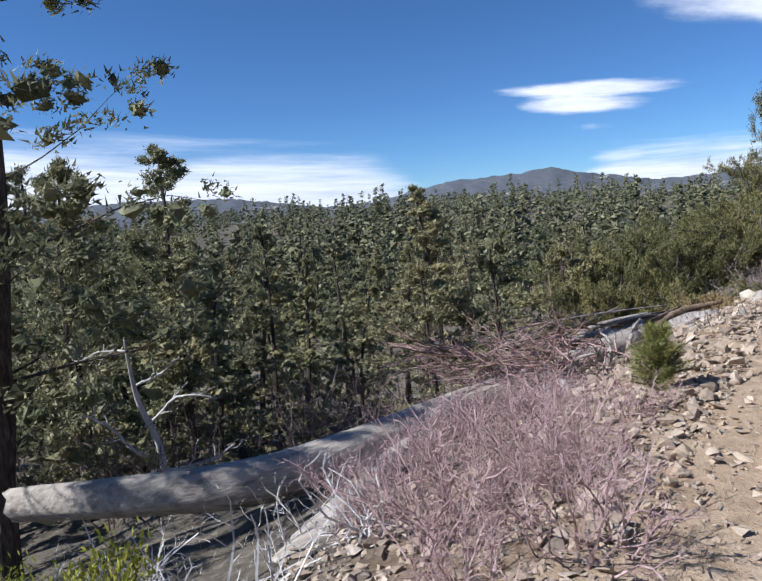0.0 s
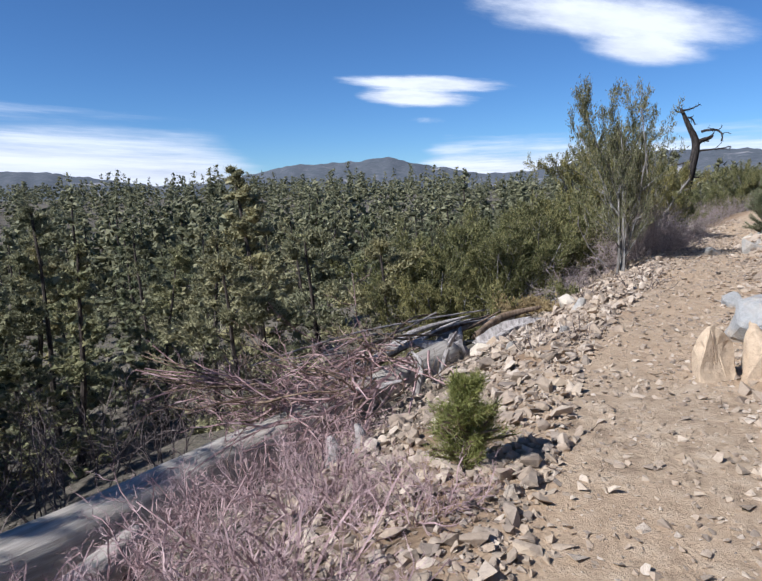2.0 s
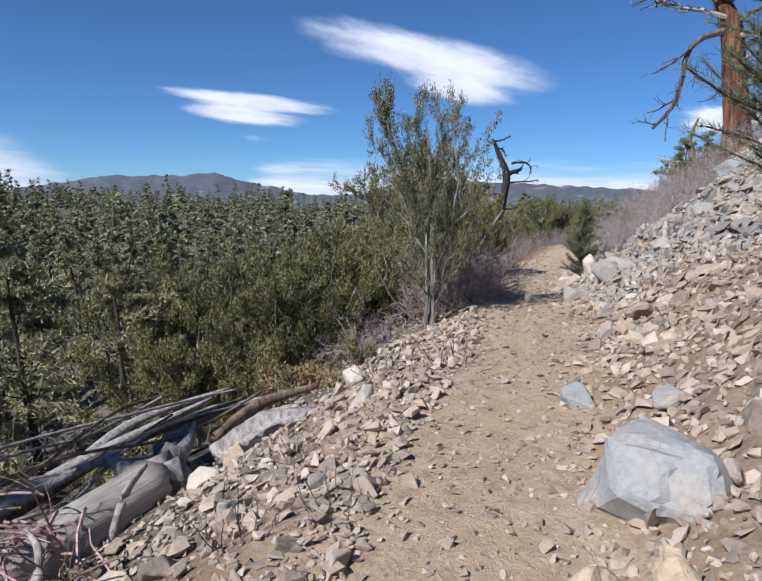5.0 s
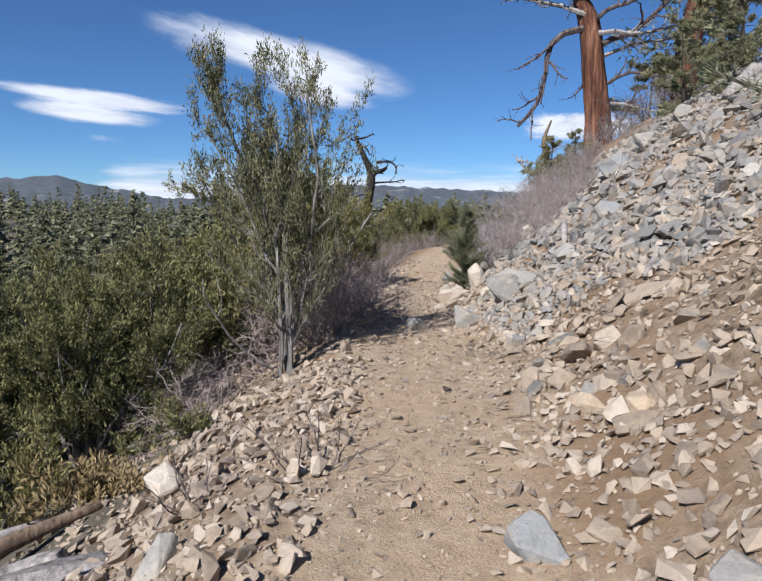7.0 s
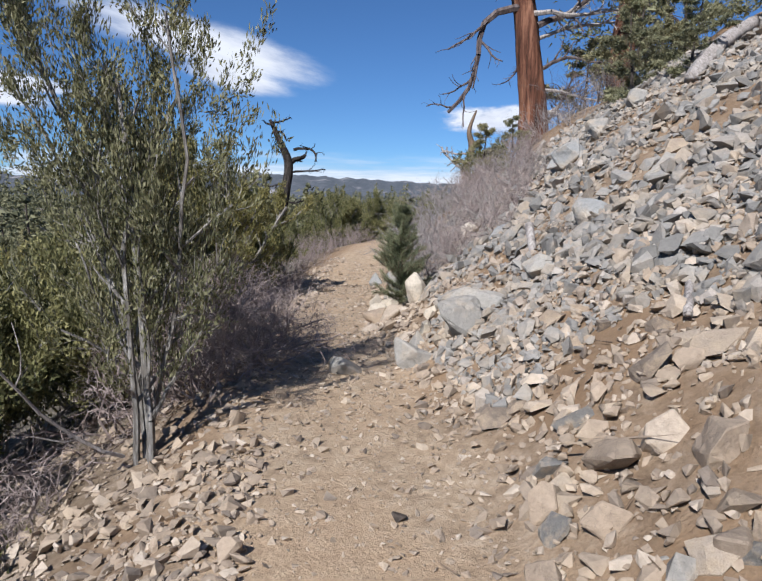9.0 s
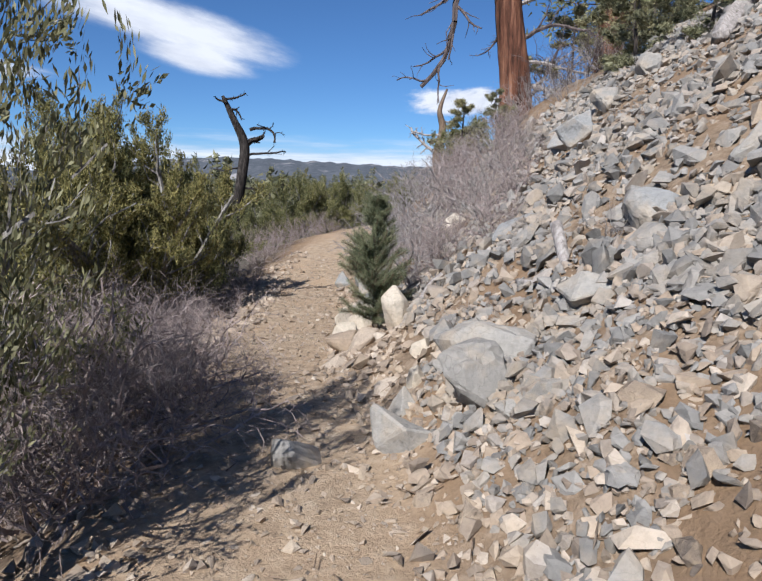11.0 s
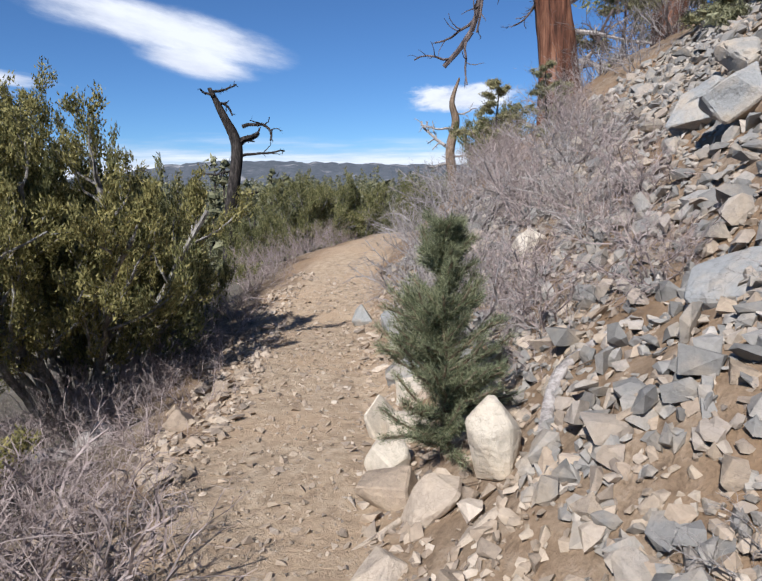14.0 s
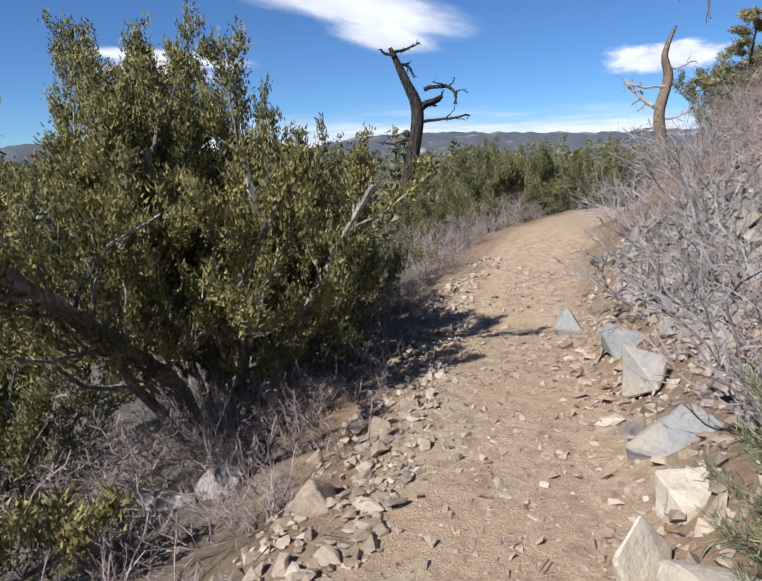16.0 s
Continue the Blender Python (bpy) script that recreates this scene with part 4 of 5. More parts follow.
# ---- fallen log, roots and brush ----
thing("fallen_log", limb_mesh(81, [(-3.3, 5.1, -0.75), (-2.2, 4.95, -0.68), (-1.3, 5.1, -0.7), (-0.5, 5.6, -0.72), (0.75, 6.55, -0.66), (2.0, 7.5, -0.62), (3.3, 8.45, -0.5)], [0.15, 0.17, 0.19, 0.205, 0.21, 0.2, 0.18], LOGWOOD, 18, 0.10, 8), Matrix(),
      "long barkless grey fallen tree trunk lying below the trail", "log")
thing("log_piece", limb_mesh(82, [(0.08, 5.4, -0.62), (-0.15, 4.9, -0.62), (-0.4, 4.35, -0.66), (-0.75, 3.7, -0.7)], [0.12, 0.13, 0.14, 0.12], LOGWOOD, 12, 0.2), Matrix(), "short sawn-off grey log beside the fallen trunk", "log")
root = new("root_wad")
root.matrix_basis = pose(3.45, 8.6, -0.55)
tagged(root, "weathered torn roots at the end of the fallen trunk", "roots")
rng = np.random.default_rng(83)
for i in range(9):
    a = rng.uniform(-0.3, 2.6)
    w = Vector((math.cos(a), math.sin(a) * 0.7 - 0.2, rng.uniform(-0.25, 0.35))).normalized()
    p = Vector((rng.uniform(-0.3, 0.2), rng.uniform(-0.2, 0.2), rng.uniform(-0.1, 0.15)))
    ln = rng.uniform(0.35, 0.7)
    q, r = p + w * ln * 0.5 + Vector(rng.normal(0, 0.06, 3)), p + w * ln + Vector(rng.normal(0, 0.1, 3))
    part("root", limb_mesh(840 + i, [p, q, r], [rng.uniform(0.10, 0.16), rng.uniform(0.05, 0.08), 0.012], DEADWOOD, 9, 0.45, 5), root)
for i, (p, q, r, w) in enumerate((((2.45, 7.05, -0.55), (2.55, 7.15, -0.2), (2.5, 7.3, -0.1), 0.03), ((2.2, 6.9, -0.6), (2.05, 6.8, -0.28), (2.25, 6.75, -0.2), 0.03), ((2.9, 7.6, -0.5), (3.0, 7.6, -0.15), (3.15, 7.75, -0.05), 0.028),
                                   ((2.6, 6.7, -0.45), (3.0, 7.0, -0.32), (3.4, 7.0, -0.3), 0.05))):
    thing("dead_branch", limb_mesh(860 + i, [p, q, r], [w, w * 0.8, w * 0.4], DEADWOOD, 8, 0.25), Matrix(), "twisted grey dead branch beside the fallen trunk", "branch")
for i, (x, y, h) in enumerate(((1.35, 5.45, 0.2), (1.6, 5.75, 0.18))):
    z = G(x, y)
    thing("splintered_stump", limb_mesh(870 + i, [(x, y, z - 0.1), (x + 0.04, y + 0.02, z + h * 0.5), (x + 0.02, y + 0.1, z + h)], [0.06, 0.05, 0.015], DEADWOOD, 9, 0.4), Matrix(), "splintered grey stump stub among bare twigs", "stump")
for i, (a, b, c, w) in enumerate((((1.3, 8.9, -1.15), (2.8, 9.9, -0.85), (4.3, 10.6, -0.6), 0.06), ((2.2, 8.7, -0.75), (3.2, 9.3, -0.5), (4.4, 9.7, -0.35), 0.05), ((3.3, 9.2, -0.75), (3.9, 9.6, -0.45), (4.8, 9.7, -0.4), 0.07), ((1.2, 8.2, -0.85), (2.2, 8.6, -0.6), (3.3, 9.2, -0.45), 0.045),
                                  ((3.9, 9.0, -0.45), (4.4, 9.3, -0.3), (5.0, 9.3, -0.2), 0.06), ((2.6, 9.7, -1.0), (3.4, 10.4, -0.7), (4.6, 10.9, -0.6), 0.05))):
    thing("dead_branch", limb_mesh(880 + i, [a, b, c], [w, w * 0.9, w * 0.4], (DEADWOOD, BROWNWOOD, DEADWOOD)[i % 3], 9, 0.35), Matrix(), "weathered dead limb lying below the trail", "branch", "dead limbs below the trail")
rng = np.random.default_rng(89)
for i in range(9):
    a, b = np.array((rng.uniform(0.7, 1.9), rng.uniform(7.4, 8.6), rng.uniform(-0.75, -0.35))), np.array((rng.uniform(3.6, 4.7), rng.uniform(9.0, 10.4), rng.uniform(-0.7, -0.2)))
    mid, end = a * 0.6 + b * 0.4 + rng.normal(0, 0.12, 3), a * 0.25 + b * 0.75 + rng.normal(0, 0.12, 3)
    thing("dead_pole", limb_mesh(890 + i, [tuple(a), tuple(mid), tuple(end), tuple(b)], [0.008, 0.013, 0.014, 0.012], (DEADWOOD, BROWNWOOD)[i % 2], 6, 0.2), Matrix(), "long thin dead stem lying in the brush pile", "branch", "dead stems of the brush pile")
brush = tagged(new("brush_pile"), "heap of cut bare pinkish branches thrown over the fallen trunk", "brush")
brush.matrix_basis = pose(1.75, 7.2, -0.68, 0, 0, 37)
for i in range(190):
    segs, tips = [], []
    if i < 170:
        p = np.array((rng.uniform(-0.95, 1.15), rng.uniform(-0.5, 0.5), rng.uniform(0.05, 0.5)))
        d = unit((-0.8 + rng.normal(0, 0.5), rng.normal(0.1, 0.7), rng.normal(0.08, 0.25)))
        grow(rng, p, d, rng.uniform(0.5, 1.3), rng.uniform(0.006, 0.014), ((7, 0.26, -0.03, 1, 0.7, 0.4), (4, 0.3, 0.0, 0.7, 0.7, 0.4), (3, 0.25, -0.03, 0, 0, 0)), 0, segs, tips)
    elif i < 180:
        grow(rng, np.array((-0.5, 0.45, 0.4)), unit((-0.75, 0.75 + rng.normal(0, 0.15), 0.15)), 1.2, 0.014, ((7, 0.1, -0.02, 0.7, 0.6, 0.3), (5, 0.15, -0.2, 0, 0, 0)), 0, segs, tips)
    else:
        grow(rng, np.array((rng.uniform(0.1, 0.9), rng.uniform(-0.5, -0.2), 0.4)), unit((-1, -0.25 + rng.normal(0, 0.12), -0.08)), rng.uniform(1.4, 2.1), 0.014, ((8, 0.05, 0.0, 0.4, 0.6, 0.15), (4, 0.15, 0, 0, 0, 0)), 0, segs, tips)
    part("branch", mesh_from("branch", *tubes(segs, 4), (BRUSH, BRUSH, BROWNWOOD)[i % 3]), brush)
for i, (a, b, c, w) in enumerate((((3.85, 8.7, -0.5), (4.35, 8.85, -0.36), (4.85, 8.72, -0.3), 0.12), ((3.9, 8.95, -0.6), (4.4, 9.1, -0.42), (4.7, 9.0, -0.3), 0.09))):
    thing("weathered_log", limb_mesh(905 + i, [a, b, c], [w * 0.7, w, w * 0.8], DEADWOOD, 14, 0.55, 8), Matrix(), "gnarled weathered piece of grey root wood below the trail", "log", "weathered wood by the roots")

# ---- bare bushes ----
PINKS = [bare_bush(91, 0.62, 0.6, 18, PINKTWIG, 0.008), bare_bush(92, 0.5, 0.48, 16, PINKTWIG, 0.0075)]
for k, x, y, turn, size in ((0, 0.3, 3.1, 0, 1.0), (0, 0.85, 3.75, 90, 1.0), (1, -0.25, 3.9, 30, 1.0), (0, 0.4, 4.6, 200, 0.95), (1, 1.15, 4.7, 140, 1.0), (1, 0.95, 2.95, 280, 0.75), (0, 0.9, 5.5, 310, 0.8), (1, 1.5, 3.95, 70, 0.7), (1, 1.6, 6.2, 70, 0.8), (1, 0.2, 2.3, 10, 0.8), (1, 0.6, 3.4, 40, 0.9), (1, 0.1, 4.4, 160, 1.0), (1, 1.35, 4.3, 240, 0.75), (0, 0.6, 5.1, 20, 0.8), (0, -0.4, 4.6, 110, 0.8), (1, 1.2, 5.4, 200, 0.8), (1, 1.05, 3.25, 330, 0.7)):
    bush("bare_bush", PINKS[k], x, y, turn, size, "leafless pinkish-grey twiggy bush below the trail", "bare pink bushes")
for k, x, y, turn, size in ((0, 0.87, 3.00, 0, 0.70), (1, 0.81, 3.83, 53, 0.75), (0, 0.72, 2.37, 106, 0.80), (1, 0.44, 3.12, 159, 0.70), (0, 0.15, 2.74, 212, 0.75), (1, 1.14, 4.66, 265, 0.80), (0, -0.02, 3.86, 318, 0.70)):
    bush("bare_bush", PINKS[k], x, y, turn, size, "leafless pinkish-grey twiggy bush below the trail", "bare pink bushes")
WHITES = bare_bush(93, 0.6, 0.7, 7, WHITETWIG, 0.011, ((6, 0.28, 0.06, 1, 0.8, 0.5), (5, 0.3, 0.05, 1, 0.8, 0.45), (3, 0.3, 0.02, 0, 0, 0)))
for x, y, turn, size in ((-0.75, 2.9, 0, 0.9), (-1.2, 3.3, 100, 1.0), (-0.2, 3.2, 220, 0.8), (-1.7, 3.2, 40, 0.9), (-2.1, 3.8, 140, 1.0), (-0.7, 3.9, 60, 0.8)):
    bush("bare_bush", WHITES, x, y, turn, size, "bleached white leafless bush with crooked twigs", "bleached white bushes")
plant("shrub", leafy_shrub(94, 8, 0.5, 0.75, 3600, 0.05, LIME, WHITETWIG, "lime", 0.012, 1.2), -1.75, 2.75, "small bush with yellow-green leaves and white twigs", "shrub")
TANGLE = ((7, 0.34, 0.02, 2, 1.0, 0.55), (5, 0.38, 0.03, 2, 1.0, 0.5), (3, 0.36, 0.02, 0, 0, 0))
GREYS = [bare_bush(95, 0.95, 1.0, 24, TWIG, 0.010, TANGLE, 1.2), bare_bush(96, 0.8, 0.75, 19, TWIG, 0.0095, TANGLE, 1.2), bare_bush(97, 0.9, 0.42, 18, TWIG, 0.007, ((6, 0.24, 0.04, 2, 0.85, 0.5), (5, 0.3, 0.05, 1, 0.85, 0.5), (3, 0.3, 0.02, 0, 0, 0)), 1.5)]
for k, x, y, turn, size in ((0, 8.15, 11.35, 0, 1.0), (0, 8.9, 12.3, 90, 1.1), (1, 8.75, 11.75, 190, 0.9), (0, 9.55, 13.2, 200, 0.95), (1, 8.3, 12.6, 50, 1.1), (1, 7.6, 11.6, 150, 1.0), (2, 10.2, 13.9, 0, 1.0), (2, 11.0, 14.6, 60, 1.0), (2, 9.9, 14.8, 120, 1.1),
                           (2, 11.5, 15.4, 190, 1.0), (2, 10.8, 15.6, 250, 1.1), (2, 12.4, 16.2, 30, 0.9), (1, 13.2, 16.8, 90, 0.8), (1, 15.2, 18.3, 10, 1.0), (0, 16.4, 19.3, 150, 0.9), (0, 17.8, 20.3, 250, 0.9), (1, 19.4, 20.7, 30, 1.0), (0, 20.8, 21.3, 90, 0.8),
                           (1, 6.6, 11.0, 80, 0.9), (1, 6.1, 10.7, 200, 0.7), (0, 11.6, 16.5, 20, 0.8), (1, 12.7, 17.0, 90, 1.0), (1, 10.5, 16.5, 130, 1.1), (2, 9.7, 15.8, 200, 1.1), (1, 9.2, 13.9, 250, 1.0), (2, 9.0, 15.0, 10, 1.2), (1, 13.9, 17.5, 10, 0.9), (0, 8.4, 11.4, 70, 1.05), (0, 9.0, 11.95, 160, 0.95), (1, 9.65, 12.75, 220, 1.0), (1, 7.95, 11.0, 20, 1.0), (1, 10.2, 13.4, 100, 0.8), (2, 11.9, 15.0, 20, 1.0), (2, 12.7, 15.8, 80, 1.0), (2, 13.5, 16.5, 140, 1.0), (2, 11.2, 14.4, 200, 0.9), (2, 12.1, 16.0, 260, 1.1), (2, 14.3, 17.2, 320, 1.0), (2, 10.4, 14.5, 40, 1.1), (2, 11.5, 16.2, 100, 1.1), (2, 13.0, 17.4, 160, 1.1), (1, 12.0, 16.9, 220, 0.9), (1, 11.2, 16.6, 60, 0.9), (1, 13.2, 17.9, 300, 0.9)):
    bush("bare_bush", GREYS[k], x, y, turn, size, "leafless purplish-grey twiggy bush on the stony slope", "bare grey bushes")
SLOPE_BUSHES = ((1, 12.7, 11.9, 0, 0.75), (1, 13.4, 12.4, 50, 0.8), (1, 12.4, 11.2, 100, 0.6), (2, 13.0, 11.4, 150, 0.8), (1, 14.2, 13.0, 200, 0.8), (0, 14.2, 12.2, 250, 0.7), (1, 13.8, 11.6, 300, 0.7), (2, 12.1, 11.7, 20, 0.55), (0, 15.3, 13.2, 70, 0.8), (0, 16.4, 13.9, 120, 0.9),
                (0, 17.4, 14.5, 170, 0.9), (1, 15.4, 12.4, 220, 0.8), (0, 18.4, 15.2, 270, 0.9), (0, 19.6, 15.8, 320, 0.9), (1, 16.6, 12.9, 30, 0.8), (0, 17.8, 13.6, 80, 0.8), (0, 19.0, 14.4, 130, 0.8), (0, 20.4, 15.0, 180, 0.8), (2, 14.8, 13.6, 10, 0.9), (0, 20.6, 16.6, 230, 0.9))
LIGHT = ((6, 0.24, 0.04, 2, 0.85, 0.5), (5, 0.3, 0.05, 1, 0.85, 0.5), (3, 0.3, 0.02, 0, 0, 0))
DARKS = bare_bush(103, 0.85, 1.0, 11, DARKTWIG, 0.008, LIGHT)
for x, y, turn, size in ((-4.4, 9.4, 0, 1.9), (-3.2, 10.8, 60, 2.0), (-6.2, 11.6, 120, 2.2), (-1.6, 11.8, 200, 1.8), (-2.6, 13.8, 260, 2.2), (-0.2, 10.4, 300, 1.5), (-4.6, 15.6, 30, 2.2), (0.6, 14.4, 90, 2.0), (-8.0, 13.4, 150, 2.2), (1.6, 11.0, 210, 1.5),
                           (-1.2, 8.4, 330, 1.3), (-3.0, 7.6, 40, 1.3), (2.9, 12.2, 80, 1.4), (2.0, 16.0, 10, 2.0), (-1.0, 15.8, 170, 2.2)):
    bush("bare_bush", DARKS, x, y, turn, size, "large dark leafless bush in the shade of the pines", "dark bare bushes of the slope")
PALES = [bare_bush(98, 1.0, 0.95, 18, GREYTWIG, 0.010, LIGHT, 1.3), bare_bush(99, 0.8, 0.6, 12, DEADWOOD, 0.009, LIGHT, 1.3)]
for k, x, y, turn, size in ((0, 13.0, 12.6, 0, 0.9), (0, 14.0, 13.2, 80, 1.0), (1, 12.5, 11.9, 150, 0.9), (0, 15.1, 14.0, 200, 1.0), (0, 16.3, 14.6, 20, 1.1), (0, 17.6, 15.4, 290, 1.1), (1, 15.0, 12.6, 40, 1.0), (0, 18.9, 16.2, 110, 1.1), (0, 20.2, 17.2, 10, 1.1), (1, 13.6, 11.9, 60, 0.9),
                           (0, 16.6, 13.2, 120, 0.9), (0, 18.4, 14.3, 70, 1.0), (0, 20.6, 15.2, 220, 1.0), (0, 22.3, 18.4, 10, 1.0), (0, 21.4, 15.0, 40, 1.0), (0, 15.4, 14.8, 60, 1.0), (0, 16.8, 15.6, 110, 1.0), (0, 18.0, 16.6, 160, 1.0), (0, 19.4, 17.8, 210, 1.0), (0, 14.6, 13.9, 260, 0.9), (0, 15.8, 13.4, 310, 1.0), (0, 23.6, 14.6, 140, 1.1), (0, 24.6, 15.8, 240, 1.1), (0, 20.0, 13.6, 200, 0.9), (0, 22.4, 13.6, 330, 1.0), (1, 11.0, 9.6, 90, 0.45), (1, 10.55, 10.35, 210, 0.4), (1, 11.6, 10.4, 10, 0.4)):
    bush("bare_bush", PALES[k], x, y, turn, size, "tangled pale grey dead bush on the stony slope", "dead bushes on the slope")
for k, x, y, turn, size in SLOPE_BUSHES:
    bush("bare_bush", GREYS[k], x, y, turn, size, "leafless purplish-grey twiggy bush on the stony slope", "bare grey bushes")
for x, y, turn, size in ((22.6, 14.6, 0, 1.5), (23.4, 14.2, 80, 1.7), (22.2, 14.0, 160, 1.3), (24.0, 13.4, 240, 1.6), (21.4, 14.6, 300, 1.1)):
    bush("bare_bush", DARKS, x, y, turn, size, "dark dead bush tangled beside the old juniper", "dead bushes by the old juniper")
for k, x, y, turn, size in ((1, 11.29, 17.38, 0, 0.55), (2, 11.78, 16.24, 71, 0.62), (1, 10.51, 16.54, 142, 0.69), (2, 11.20, 15.27, 213, 0.55), (1, 12.03, 15.85, 284, 0.62), (2, 10.57, 15.19, 355, 0.69), (1, 12.40, 16.01, 426, 0.55), (2, 11.90, 18.13, 497, 0.62), (1, 10.58, 18.39, 568, 0.69)):
    bush("bare_bush", GREYS[k], x, y, turn, size, "leafless pinkish-grey twiggy bush on the trail's outer edge", "bare grey bushes")
TUFT = bare_bush(101, 0.5, 0.4, 9, DARKTWIG, 0.006, ((6, 0.2, 0.04, 1, 0.7, 0.4), (4, 0.25, 0.02, 0, 0, 0)), 1.2)
for x, y, turn, size in ((5.75, 8.1, 0, 1.0), (3.75, 6.25, 90, 0.7), (5.2, 8.4, 40, 0.8), (9.9, 12.5, 10, 0.45), (13.9, 15.9, 200, 0.5), (3.3, 6.3, 20, 0.7), (4.0, 7.3, 70, 0.6)):
    bush("twig_tuft", TUFT, x, y, turn, size, "small dry dark twig tuft on the gravel", "dry twig tufts")
plant("shrub", leafy_shrub(102, 10, 0.45, 0.4, 3000, 0.06, STRAW, STRAW, "straw", 0.008, 1.4), 5.15, 9.9, "dry straw-yellow clump on the slope", "shrub")

segs, tips = [], []
grow(np.random.default_rng(865), np.array((7.0, 10.55, 0.05)), unit((-0.9, 0.0, 0.5)), 1.25, 0.014, ((8, 0.16, 0.0, 0.8, 0.8, 0.35), (4, 0.22, 0.02, 0, 0, 0)), 0, segs, tips)
thing("dead_branch", mesh_from("dead_branch", *tubes(segs, 5), DEADWOOD), Matrix(), "bleached dead branch beside the shrub tree", "branch")

